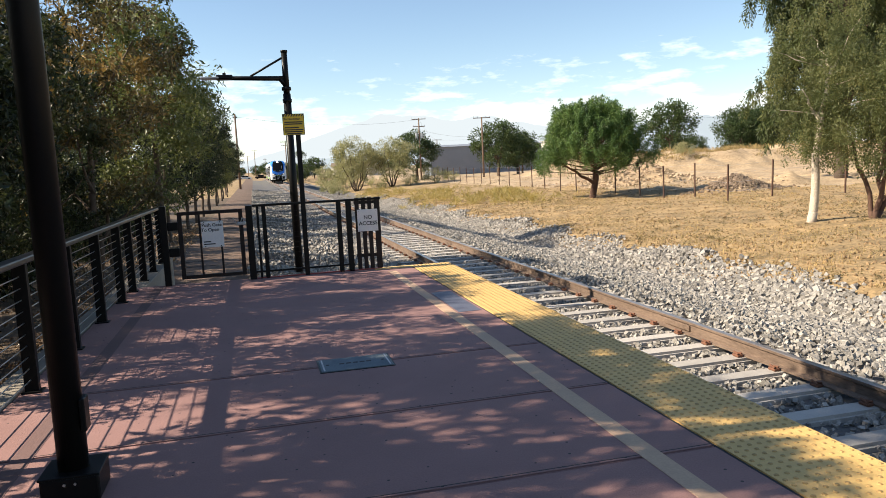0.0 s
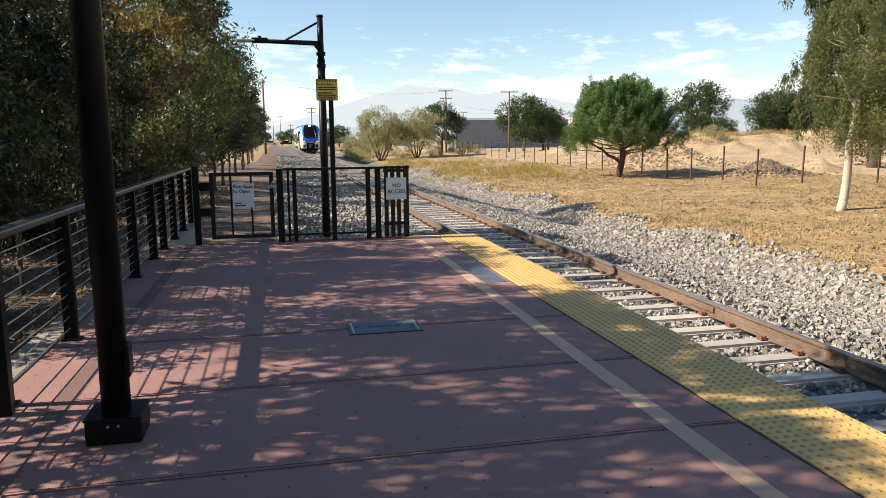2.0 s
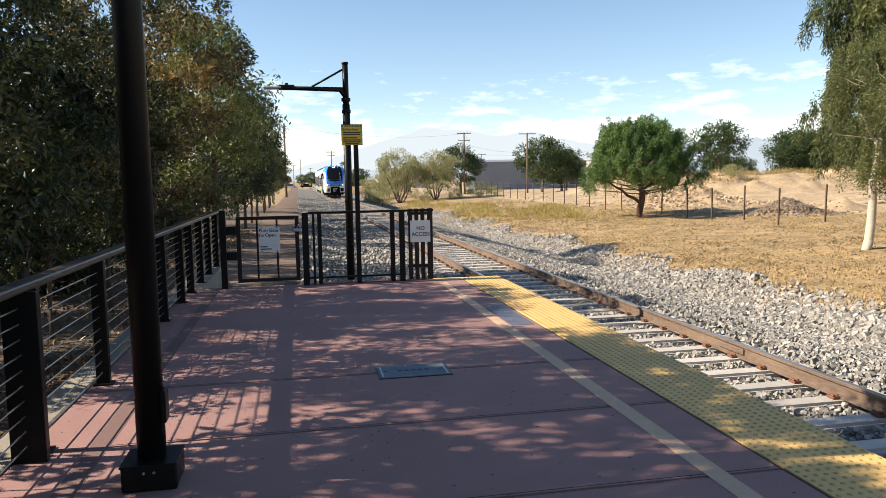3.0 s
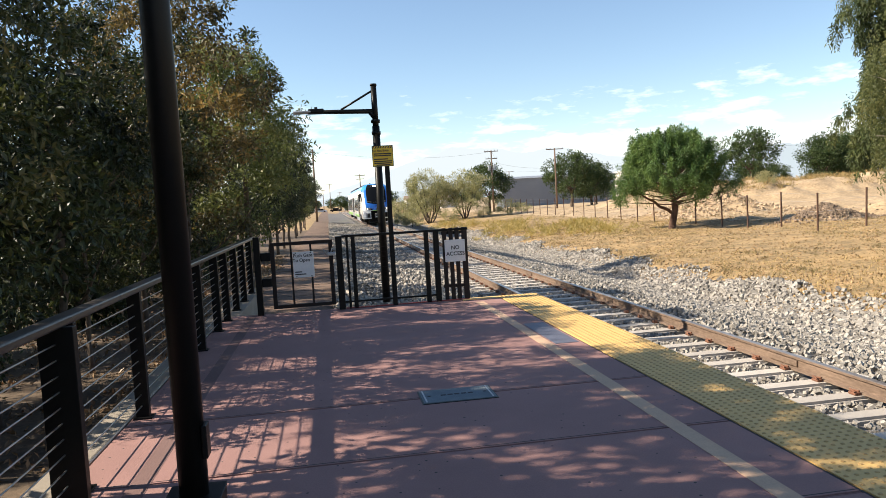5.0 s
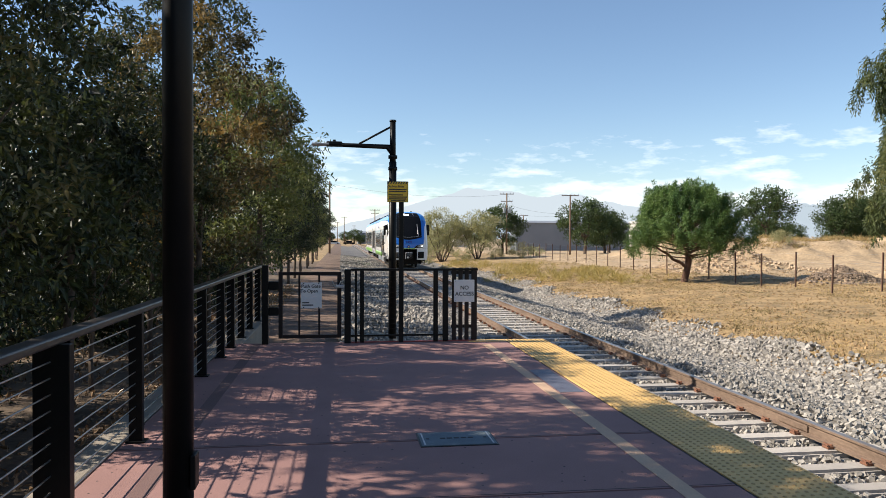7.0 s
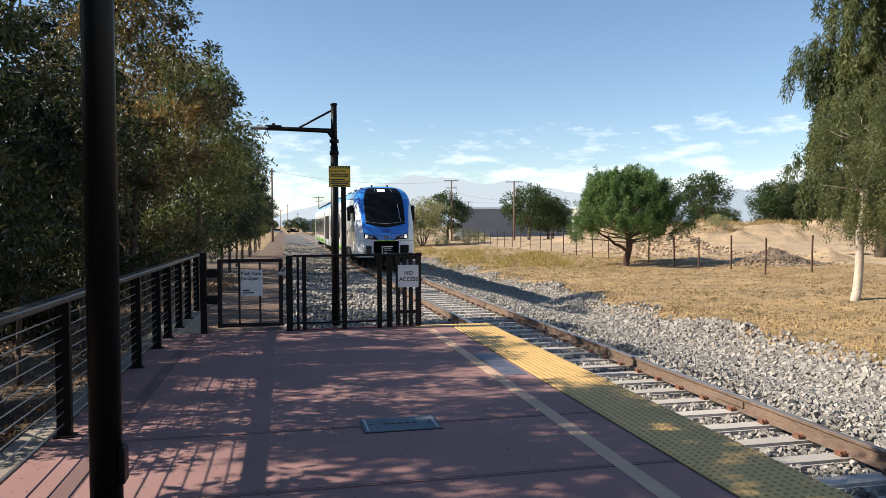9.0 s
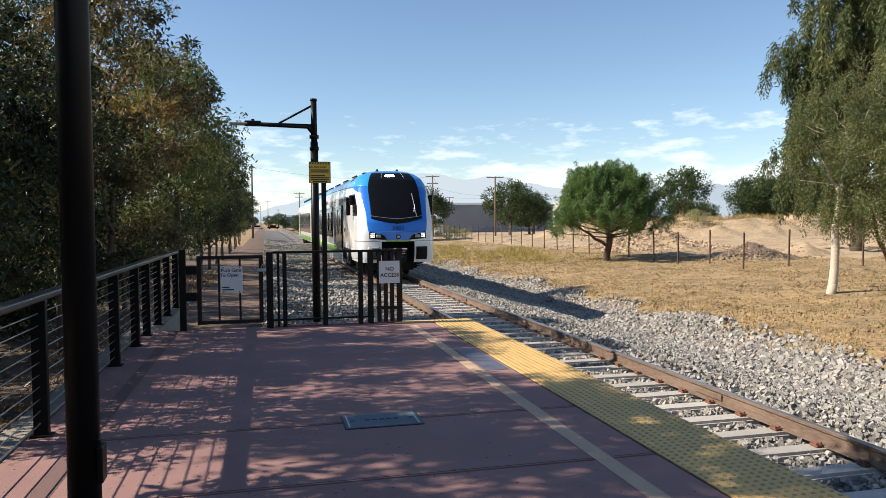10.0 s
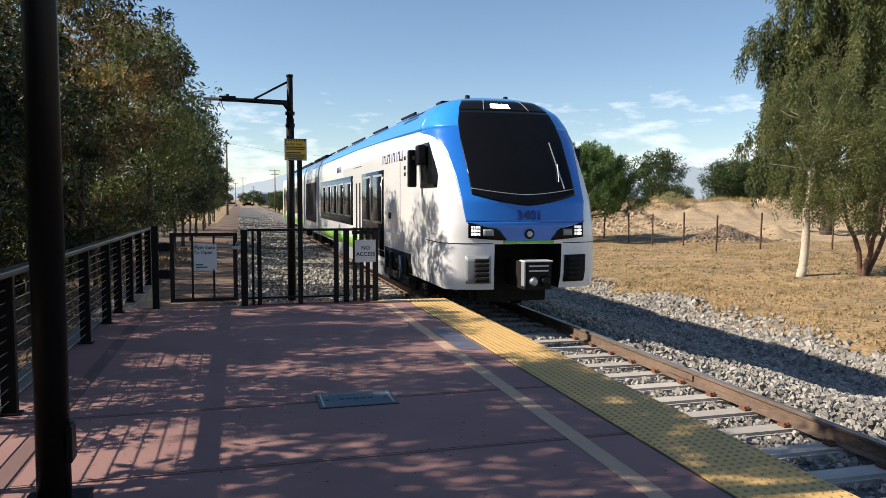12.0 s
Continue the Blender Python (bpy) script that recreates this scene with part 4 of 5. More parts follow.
        for q in range(2):
            for k in range(8):
                patch("roof_slot", rect(s, 2.9 + k * 0.17, 2.99 + k * 0.17, 3.76 + q * 0.13, 3.83 + q * 0.13), 1, 1, UNDER, tr, 0.016)
        part("side_skirt", boxed(min(s * 1.33, s * 1.38), max(s * 1.33, s * 1.38), 5.2, 15.2, 0.30, 0.64), PAINT_GREY, tr)
    for y, l in ((4.6, 2.4), (8.2, 3.0), (12.4, 3.2), (16.6, 2.6)):
        part("roof_unit", boxed(-0.85, 0.85, y, y + l, 3.9, 4.07, bevel=0.06), UNDER, tr, "dark low roof unit")
    for x in (-0.42, 0.36):
        part("aerial", tube(bmesh.new(), (x, 2.2, 4.02), (x, 2.2, 4.15), 0.07, 0.04, sides=14), BLACK, tr, smooth=True)
    part("horn_cover", boxed(-0.98, -0.72, 2.1, 2.5, 3.90, 4.02, bevel=0.03), BLACK, tr)
    # bogies
    for y0 in (3.9, 17.6):
        b = part("bogie_frame", boxed(-1.12, 1.12, y0 - 1.7, y0 + 1.7, 0.40, 0.66, bevel=0.05), UNDER, tr, "black bogie frame")
        for dy in (-1.3, 1.3):
            ax = tube(bmesh.new(), (-1.0, 0, 0), (1.0, 0, 0), 0.08, sides=12)
            for x in (-GAUGE / 2, GAUGE / 2):
                tube(ax, (x - 0.06, 0, 0), (x + 0.06, 0, 0), 0.42, sides=28)
                for q in range(6):
                    c, d = 0.26 * math.cos(q * math.pi / 3), 0.26 * math.sin(q * math.pi / 3)
                    tube(ax, (x - 0.075, c, d), (x + 0.075, c, d), 0.035, sides=8)
            WHEELS.append((part("wheelset", ax, UNDER, b, "dark steel wheelset", m=pose(0, y0 + dy, 0.42)), y0 + dy))
            for s in (-1, 1):
                part("axle_box", boxed(s * 1.05 - 0.12, s * 1.05 + 0.12, y0 + dy - 0.2, y0 + dy + 0.2, 0.25, 0.58, bevel=0.04), UNDER, b)
                tb = bmesh.new()
                for q in range(5):
                    tube(tb, (s * 1.18, y0 + dy - 0.32, 0.34 + q * 0.07), (s * 1.18, y0 + dy - 0.32, 0.375 + q * 0.07), 0.10, sides=12)
                part("spring", tb, UNDER, b)
    part("snow_plough", boxed(-0.75, 0.75, 1.0, 1.15, 0.28, 0.62, bevel=0.03), UNDER, tr, "black plough under the nose")
    part("equipment_box", boxed(-1.2, 1.2, 7.0, 14.5, 0.28, 0.64, bevel=0.03), UNDER, tr)

    # trailing cars: power car and rear car
    def plain_car(y0, y1, windows):
        prof = [(-half_width(z), low(z)) for z in np.linspace(Z_LOW, 4.17, 28)]
        prof += [(-x, z) for x, z in reversed(prof)]
        n = len(prof)
        vs = [(x, y, z) for y in (y0, y1) for x, z in prof]
        fs = [(i, n + i, n + (i + 1) % n, (i + 1) % n) for i in range(n)] + [tuple(range(n)), tuple(range(2 * n - 1, n - 1, -1))]
        body = put("car_body", mesh_of("car_body", vs, fs, PAINT_WHITE, False), tr, None, "white trailing car body")
        for s in (-1, 1):
            def flank(z0, z1, a, b, mt, name, out):
                rows = np.linspace(z0, z1, 6)
                v = [(s * (half_width(z) + out), y, low(z) + out * 0.3) for y in (a, b) for z in rows] + [(s * (half_width(z) - 0.05), y, low(z)) for y in (a, b) for z in rows]
                f = [(i, i + 1, 7 + i, 6 + i) for i in range(5)] + [(i, 12 + i, 13 + i, i + 1) for i in range(5)] + [(6 + i, 7 + i, 19 + i, 18 + i) for i in range(5)]
                f += [(0, 6, 18, 12), (5, 17, 23, 11)]
                put(name, mesh_of(name, v, f, mt), body)
            flank(3.56, 4.12, y0 + 0.05, y1 - 0.05, PAINT_SKY, "roof_side", 0.010)
            if windows:
                flank(1.30, 2.82, y0 + 1.0, y1 - 3.5, GLASS, "window_band", 0.010)
                for k in range(8):
                    y = y0 + 2.6 + k * 1.6
                    flank(1.35, 2.78, y, y + 0.08, PAINT_GREY, "window_mullion", 0.014)
                flank(0.78, 3.0, y1 - 3.2, y1 - 1.5, GLASS, "door", 0.014)
                flank(0.66, 1.02, y0 + 0.5, y1 - 1, PAINT_GREEN, "green_sill", 0.009)
            else:
                flank(1.1, 2.9, y0 + 0.7, y1 - 0.7, UNDER, "grille", 0.012)
        for k in range(int((y1 - y0) / 3)):
            part("roof_unit", boxed(-1.0, 1.0, y0 + 0.6 + k * 3, y0 + 2.8 + k * 3, 3.9, 4.13, bevel=0.07), UNDER, body)
        part("bogie_frame", boxed(-1.15, 1.15, y0 + 1.2, y0 + 4.2, 0.15, 0.66, bevel=0.05), UNDER, body)
        part("bogie_frame", boxed(-1.15, 1.15, y1 - 4.2, y1 - 1.2, 0.15, 0.66, bevel=0.05), UNDER, body)
        part("gangway", boxed(-1.2, 1.2, y0 - 0.62, y0 + 0.02, 0.9, 3.75, bevel=0.05), UNDER, body, "black gangway bellows")
    plain_car(CAR + 0.6, CAR + 7.2, False)
    plain_car(CAR + 7.8, CAR + 27.5, True)
    return tr


TRAIN = make_train()


# ---- trees ----
def leaves(name, centres, radii, per, length, width, material, droop=0.0, squash=0.8, spiky=0.0):
    """Leaf quads strewn over clumps. centres: n x 3, radii: n."""
    n = len(centres)
    c = np.repeat(centres, per, axis=0)
    r = np.repeat(radii, per)
    d = rng.normal(size=(n * per, 3))
    d /= np.linalg.norm(d, axis=1, keepdims=True)
    rad = r * rng.random(n * per) ** 0.45
    off = d * rad[:, None]
    off[:, 2] *= squash
    p = c + off
    ax = rng.normal(size=p.shape) + d * (0.6 + spiky)
    ax[:, 2] += spiky * 0.6 - droop
    ax /= np.linalg.norm(ax, axis=1, keepdims=True)
    up = rng.normal(size=p.shape) * 0.8 + np.array([0, 0, 1.0])
    sd = np.cross(ax, up)
    sd /= np.linalg.norm(sd, axis=1, keepdims=True) + 1e-9
    nm = np.cross(sd, ax)
    L = (length * rng.uniform(0.6, 1.3, len(p)))[:, None]
    W = (width * rng.uniform(0.6, 1.3, len(p)))[:, None]
    v = np.stack([p, p + ax * L * 0.45 + sd * W * 0.5 + nm * W * 0.15, p + ax * L, p + ax * L * 0.45 - sd * W * 0.5 + nm * W * 0.15], 1)
    f = np.arange(len(p) * 4).reshape(-1, 4)
    return fast_mesh(name, v.reshape(-1, 3), f, material)


def wander(bm, p, q, r0, r1, steps=5, wob=0.12, sides=8):
    """A bent tapering limb."""
    p, q = Vector(p), Vector(q)
    last, out = p, []
    for i in range(1, steps + 1):
        t = i / steps
        nxt = p.lerp(q, t) + Vector((random.uniform(-1, 1), random.uniform(-1, 1), random.uniform(-0.4, 0.4))) * wob * (0 if i == steps else 1)
        tube(bm, last, nxt, r0 + (r1 - r0) * (i - 1) / steps, r0 + (r1 - r0) * t, sides=sides, caps=(i == 1))
        last = nxt
    return q


def crown_points(n, rx, ry, z0, z1, shape=1.0):
    """Clump centres that fill an uneven egg."""
    out = []
    while len(out) < n:
        u, v, w = rng.uniform(-1, 1, 3)
        wide = (1 - abs(w) ** 2.2) ** 0.6 * (1 + 0.25 * math.sin(5 * w + 2 * u)) * (1 - 0.25 * shape * max(0, w))
        if u * u + v * v < wide * wide and (u * u + v * v > 0.25 * wide * wide or rng.random() < 0.45):
            out.append((u * rx, v * ry, z0 + (z1 - z0) * (w + 1) / 2))
    return np.array(out)


def tree_mesh(kind, seed):
    """Returns trunk mesh and crown mesh of one tree kind."""
    global rng
    rng = np.random.default_rng(seed)
    random.seed(seed)
    bm = bmesh.new()
    if kind == "hedge" or kind == "brown":
        wander(bm, (0, 0, -0.2), (0.1, 0.1, 4.5), 0.11, 0.05, 6, 0.08)
        for k in range(7):
            a, z = k * 2.4, 1.4 + k * 0.6
            wander(bm, (0.05, 0.05, z), (1.6 * math.cos(a), 1.6 * math.sin(a), z + 1.6), 0.045, 0.012, 4, 0.12, 6)
        pts = crown_points(128, 2.4, 2.4, 1.7, 8.8, 0.2)
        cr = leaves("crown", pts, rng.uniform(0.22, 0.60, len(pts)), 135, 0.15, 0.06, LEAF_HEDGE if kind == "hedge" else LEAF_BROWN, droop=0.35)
        bark = BARK
    elif kind == "high":
        wander(bm, (0, 0, -0.2), (0.1, 0.1, 6.2), 0.10, 0.04, 7, 0.08)
        pts = crown_points(56, 1.8, 1.6, 5.5, 8.0, 0.3)
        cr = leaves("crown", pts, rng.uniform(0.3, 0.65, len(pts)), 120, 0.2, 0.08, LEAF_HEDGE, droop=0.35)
        bark = BARK
    elif kind == "airy":
        wander(bm, (0, 0, -0.2), (0.1, 0.1, 4.2), 0.04, 0.012, 7, 0.1)
        for k in range(9):
            a, z = k * 2.4, 1.0 + k * 0.36
            wander(bm, (0.03, 0.03, z), (0.9 * math.cos(a), 0.9 * math.sin(a), z + 0.6), 0.016, 0.005, 4, 0.08, 5)
        pts = crown_points(64, 1.1, 1.0, 0.8, 4.9, 0.3)
        cr = leaves("crown", pts, rng.uniform(0.12, 0.34, len(pts)), 34, 0.16, 0.065, LEAF_HEDGE, droop=0.3)
        bark = BARK
    elif kind == "light":
        wander(bm, (0, 0, -0.2), (0.1, 0.1, 6), 0.12, 0.05, 6, 0.1)
        pts = crown_points(150, 1.9, 2.1, 1.8, 9.0)
        cr = leaves("crown", pts, rng.uniform(0.35, 0.7, len(pts)), 110, 0.17, 0.06, LEAF_LIGHT, droop=0.4)
        bark = BARK
    elif kind == "pine":
        wander(bm, (0, 0, -0.3), (0.35, 0, 1.7), 0.24, 0.19, 4, 0.04, 12)
        wander(bm, (0.1, 0, 1.0), (-2.3, 0.2, 2.5), 0.12, 0.04, 6, 0.1)
        tips = []
        for k in range(64):
            a = k * 2.399
            h = 1.75 + 3.75 * (k / 64) ** 0.9
            rr = 3.85 * (1 - (max(0, h - 2.0) / 4.2) ** 2.2) * random.uniform(0.72, 1.0)
            tip = (rr * math.cos(a), rr * math.sin(a), h + 0.3 * random.random())
            wander(bm, (0.35 * (1 - k / 64), 0, 1.5 + 2.8 * k / 64), tip, 0.05, 0.012, 5, 0.12, 6)
            tips.append(tip)
        pts, rad = [], []
        for x, y, z in tips:
            for t in (0.45, 0.62, 0.78, 0.9):
                pts.append((x * t + rng.normal() * 0.25, y * t + rng.normal() * 0.25, z - (1 - t) * 0.9 + rng.normal() * 0.2))
                rad.append(0.27)
            for q in range(10):
                bx, by, bz = x * rng.uniform(0.72, 1.05) + rng.normal() * 0.22, y * rng.uniform(0.72, 1.05) + rng.normal() * 0.22, z + rng.normal() * 0.16
                tall = rng.uniform(0.4, 0.95)
                for u in range(5):
                    pts.append((bx + x * 0.03 * u, by + y * 0.03 * u, bz + tall * u / 4))
                    rad.append(0.15 - 0.022 * u)
        for k in range(34):
            a, rr = rng.uniform(0, 6.28), 2.8 * math.sqrt(rng.random())
            zz, tall = 5.0 - rr * rr * 0.20, rng.uniform(0.7, 1.7)
            for u in range(6):
                pts.append((rr * math.cos(a), rr * math.sin(a), zz + tall * u / 5))
                rad.append(0.24 - 0.032 * u)
        for u in range(8):
            pts.append((-2.5, 0.3, 4.5 + 0.17 * u))
            rad.append(0.18 - 0.015 * u)
        cr = leaves("crown", np.array(pts), np.array(rad), 32, 0.22, 0.032, LEAF_PINE, squash=1.0, spiky=1.1)
        bark = BARK_RED
    elif kind == "birch":
        top = wander(bm, (0, 0, -0.3), (0.45, 0, 3.9), 0.185, 0.12, 6, 0.05, 14)
        wander(bm, top, (-0.25, 0.2, 5.3), 0.09, 0.02, 4, 0.08, 10)
        wander(bm, top, (1.3, 0.3, 6.2), 0.12, 0.05, 4, 0.1, 8)
        wander(bm, (0.4, 0, 4.3), (-1.2, 0.3, 4.5), 0.03, 0.01, 6, 0.1, 6)
        pts = []
        for k in range(105):
            a, rr = rng.uniform(0, 6.28), 2.5 * math.sqrt(rng.random())
            x, y, h = 1.4 + rr * math.cos(a), rr * math.sin(a), rng.uniform(4.6, 9.8) - rr * 0.25
            if k % 12 == 0:
                wander(bm, (1.3, 0.3, min(6.0, h - 0.4)), (x, y, h), 0.028, 0.008, 5, 0.12, 6)
            drop = rng.uniform(0.8, 2.6)
            n = int(drop / 0.16)
            for q in range(n):
                pts.append((x + 0.12 * math.sin(q * 0.5 + k) + 0.1 * math.cos(a) * q / n, y + 0.1 * math.sin(a) * q / n, max(1.9, h - q * 0.16)))
        pts = np.array(pts)
        cr = leaves("crown", pts, rng.uniform(0.10, 0.30, len(pts)), 24, 0.11, 0.05, LEAF_OLIVE, droop=0.9, squash=1.3)
        bark = BARK_WHITE
    elif kind == "willow":
        wander(bm, (0, 0, -0.3), (0.3, 0, 10.5), 0.32, 0.12, 7, 0.2, 12)
        pts = []
        for k in range(50):
            a, rr = k * 2.4 + rng.normal() * 0.3, (3.3 if k % 8 else 4.7) * math.sqrt(0.04 + 0.96 * rng.random())
            end = Vector((rr * math.cos(a), rr * math.sin(a), (16.5 if k % 8 else 12.5) - rr * 0.5 - rng.random() * 9.5))
            wander(bm, (0.3, 0, max(3.0, end.z - 3.0)), end, 0.09, 0.02, 5, 0.25, 6)
            for j in range(7):
                q0 = end * rng.uniform(0.8, 1.02) + Vector(rng.normal(size=3)) * 0.5
                for q in range(int(rng.integers(3, 10))):
                    pts.append((q0.x * (1 + 0.02 * q), q0.y * (1 + 0.02 * q), q0.z - q * 0.27))
        pts = np.array(pts)
        cr = leaves("crown", pts, rng.uniform(0.16, 0.42, len(pts)), 62, 0.26, 0.058, LEAF_WILLOW, droop=1.6, squash=1.5)
        bark = BARK
    elif kind == "olive":
        for k, (x, y) in enumerate(((0.9, 0.2), (-0.5, 0.6), (0.2, -0.8), (1.6, -0.2))):
            wander(bm, (0, 0, -0.3), (x, y, 3.2), 0.11, 0.05, 6, 0.12, 8)
        pts = crown_points(150, 2.9, 2.6, 1.6, 7.0, 0.5)
        cr = leaves("crown", pts, rng.uniform(0.35, 0.75, len(pts)), 220, 0.10, 0.05, LEAF_OLIVE, droop=0.3)
        bark = BARK_RED
    elif kind == "palo":
        for k in range(6):
            a = k * 1.05
            wander(bm, (0.1 * math.cos(a), 0.1 * math.sin(a), -0.2), (2.0 * math.cos(a), 2.0 * math.sin(a), 3.6 + random.random()), 0.09, 0.02, 6, 0.15, 6)
        pts = crown_points(170, 3.1, 2.9, 0.9, 5.7, 0.3)
        cr = leaves("crown", pts, rng.uniform(0.2, 0.6, len(pts)), 62, 0.34, 0.05, LEAF_PALO, spiky=0.9)
        bark = BARK
    elif kind == "shrub":
        wander(bm, (0, 0, -0.2), (0, 0, 1.0), 0.06, 0.03, 3, 0.05, 6)
        pts = crown_points(60, 1.1, 1.3, 0.05, 1.9, 0.3)
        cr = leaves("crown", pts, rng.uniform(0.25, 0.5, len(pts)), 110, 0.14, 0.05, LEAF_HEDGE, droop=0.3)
        bark = BARK
    elif kind == "bush":
        wander(bm, (0, 0, -0.2), (0, 0, 1.0), 0.08, 0.03, 3, 0.05, 6)
        pts = crown_points(40, 1.6, 1.6, 0.1, 2.0, 0.3)
        cr = leaves("crown", pts, rng.uniform(0.25, 0.5, len(pts)), 60, 0.22, 0.05, LEAF_PALO, spiky=0.5)
        bark = BARK
    elif kind == "cypress":
        tube(bm, (0, 0, -0.2), (0, 0, 2), 0.2, 0.1)
        zz = rng.uniform(0.5, 10, 120)
        ww = np.interp(zz, [0.5, 3, 10], [0.7, 0.9, 0.15])
        a = rng.uniform(0, 6.28, 120)
        pts = np.stack([ww * 0.6 * np.cos(a), ww * 0.6 * np.sin(a), zz], 1)
        cr = leaves("crown", pts, np.full(120, 0.5), 40, 0.4, 0.12, LEAF_DARK, spiky=1.0)
        bark = BARK
    elif kind == "palm":
        wander(bm, (0, 0, -0.2), (0.2, 0, 9), 0.22, 0.16, 5, 0.05)
        pts = []
        for k in range(26):
            a, e = k * 2.4, random.uniform(-0.5, 0.9)
            for q in range(1, 7):
                pts.append((0.2 + 0.3 * q * math.cos(a), 0.3 * q * math.sin(a), 9.1 + 0.3 * q * e - 0.03 * q * q))
        pts = np.array(pts)
        cr = leaves("crown", pts, np.full(len(pts), 0.22), 12, 0.5, 0.07, LEAF_DARK, droop=0.5)
        bark = BARK
    else:  # broad dark tree
        wander(bm, (0, 0, -0.2), (0.2, 0, 3.4), 0.26, 0.15, 5, 0.1, 10)
        for k in range(6):
            a = k * 1.05
            wander(bm, (0.1, 0, 2.2), (2.4 * math.cos(a), 2.4 * math.sin(a), 5), 0.12, 0.03, 5, 0.15, 6)
        pts = crown_points(130, 4.0, 4.0, 1.3, 8.2, 0.4)
        cr = leaves("crown", pts, rng.uniform(0.5, 1.1, len(pts)), 66, 0.36, 0.17, LEAF_DARK)
        bark = BARK
    me = bpy.data.meshes.new("trunk")
    bm.to_mesh(me)
    bm.free()
    me.polygons.foreach_set("use_smooth", [True] * len(me.polygons))
    me.materials.append(bark)
    return me, cr


def plant(kind, seed, spots, label, group, name="tree"):
    """spots: x, y, size, turn; the first is built, the rest are copies."""
    trunk, cr = tree_mesh(kind, seed)
    first = None
    for x, y, s, a in spots:
        m = Matrix.Translation((x, y, ground_z(x, y))) @ pose(0, 0, 0, 0, 0, a)
        if first is None:
            first = new(name)
            first.empty_display_size = 0.2
            tagged(first, label, "tree", group)
            put("trunk", trunk, first)
            put("crown", cr, first)
            first.scale = (s, s, s)
            first.matrix_basis = m @ Matrix.Diagonal((s, s, s, 1))
        else:
            c = copy_thing(first, m)
            c.scale = (s, s, s)
    return first


ROW = "trees along the platform railing"
# the three from y -9 to -12.5 are unseen, added to block sky light
plant("hedge", 11, [(-3.5, 0.1, 0.60, 10), (-3.4, 6.9, 0.60, 140), (-3.3, 13.6, 0.53, 60), (-2.7, 26.6, 0.62, 200), (-2.5, 36, 0.72, 20), (-2.6, 49, 0.7, 110), (-6.9, 36.5, 1.68, 15), (-3.6, -9, 0.8, 40), (-3.6, -12.5, 0.8, 100), (-8, -10, 0.9, 0)], "dense dark-green roadside tree with drooping leaves", ROW)
plant("hedge", 12, [(-3.6, -5.4, 0.68, 80), (-3.5, -2.6, 0.62, 190), (-3.5, 1.75, 0.60, 250), (-3.4, 9.9, 0.61, 320), (-3.4, 19.9, 0.56, 30), (-2.5, 31.6, 0.72, 90), (-2.5, 41, 0.7, 170), (-2.4, 63, 0.66, 30), (-2.3, 73, 0.66, 130)], "dense dark-green roadside tree with leafy low branches", ROW)
# added out of view, their crowns set where they shade the platform
plant("high", 18, [(-5.6, 6.3, 1.0, 0), (-5.6, 4.0, 0.80, 90), (-5.7, 2.2, 0.82, 200), (-5.6, 0.3, 0.80, 140)], "unseen leggy tree with a high crown, added to shade the platform", ROW)
# added in the gaps of the row to break up the sun patches
plant("airy", 19, [(-3.45, 4.15, 1.0, 0), (-3.5, 11.2, 1.0, 70), (-3.7, 8.7, 1.05, 200)], "thin sparse-leaved tree added to dapple the platform", ROW)
plant("hedge", 16, [(-7.9, -4, 0.78, 0), (-8.0, 1.2, 0.74, 60), (-8.3, 9.0, 0.72, 130), (-8.6, 13, 0.8, 200), (-8.2, 17.5, 0.85, 270), (-9.0, 25, 0.85, 20), (-9.4, 32, 0.85, 80), (-9.6, 39, 0.85, 150), (-10, 47, 0.85, 10), (-10, 56, 0.85, 80)], "dark roadside tree in a second row behind the first", "second row of trees")
# unseen shrub at y 3.2 and the far five are added to cast shade
plant("shrub", 17, [(-3.3, -2.2, 1.0, 0), (-4.2, 0.6, 0.5, 70), (-3.4, 3.2, 1.1, 50), (-3.9, 6.0, 0.35, 260), (-4.6, 9.2, 0.6, 330), (-6.4, 0, 1.3, 10), (-6.4, 4, 1.3, 100), (-6.5, 8, 1.3, 200), (-6.4, 12.5, 1.2, 300), (-5.2, 16, 1.5, 20), (-5.2, 19.5, 1.5, 120), (-5.2, 23, 1.5, 220), (-5.2, 27, 1.5, 320), (-5.2, 31.5, 1.5, 60)], "dark leafy shrub under the roadside trees", "shrubs behind the railing", "shrub")
plant("brown", 13, [(-2.6, 14.2, 0.75, 0), (-6.4, 9.4, 0.76, 220)], "roadside tree with browning autumn leaves", ROW)
plant("light", 14, [(-1.9, 17.2, 0.71, 0), (-2.4, 45, 0.62, 70), (-2.4, 54, 0.62, 10), (-2.5, 58, 0.62, 140), (-2.5, 68, 0.62, 200), (-2.6, 79, 0.66, 30), (-2.8, 90, 0.66, 80), (-3.2, 102, 0.7, 10), (-4, 116, 0.7, 50), (-5, 135, 0.7, 150)], "light green slender roadside tree", ROW)
plant("pine", 21, [(22.9, 47.3, 1.05, 0)], "green pine with leaning red-brown trunk on dry ground", "field trees", "pine_tree")
plant("birch", 22, [(20.8, 24.0, 0.95, 0)], "pale-barked tree with small hanging leaves", "field trees")
plant("willow", 23, [(42.8, 46.5, 1.5, 0), (49, 48, 1.4, 120)], "tall tree with long drooping grey-green twigs", "field trees")
plant("olive", 24, [(22.95, 23.2, 1.0, 0)], "small-leaved grey-green tree with several thin stems", "field trees")
plant("palo", 25, [(14.8, 108, 1.36, 0), (19.6, 106, 1.22, 120), (16.5, 124, 1.0, 200), (12.6, 128, 0.8, 300)], "pale feathery scrub tree beside the track", "scrub trees")
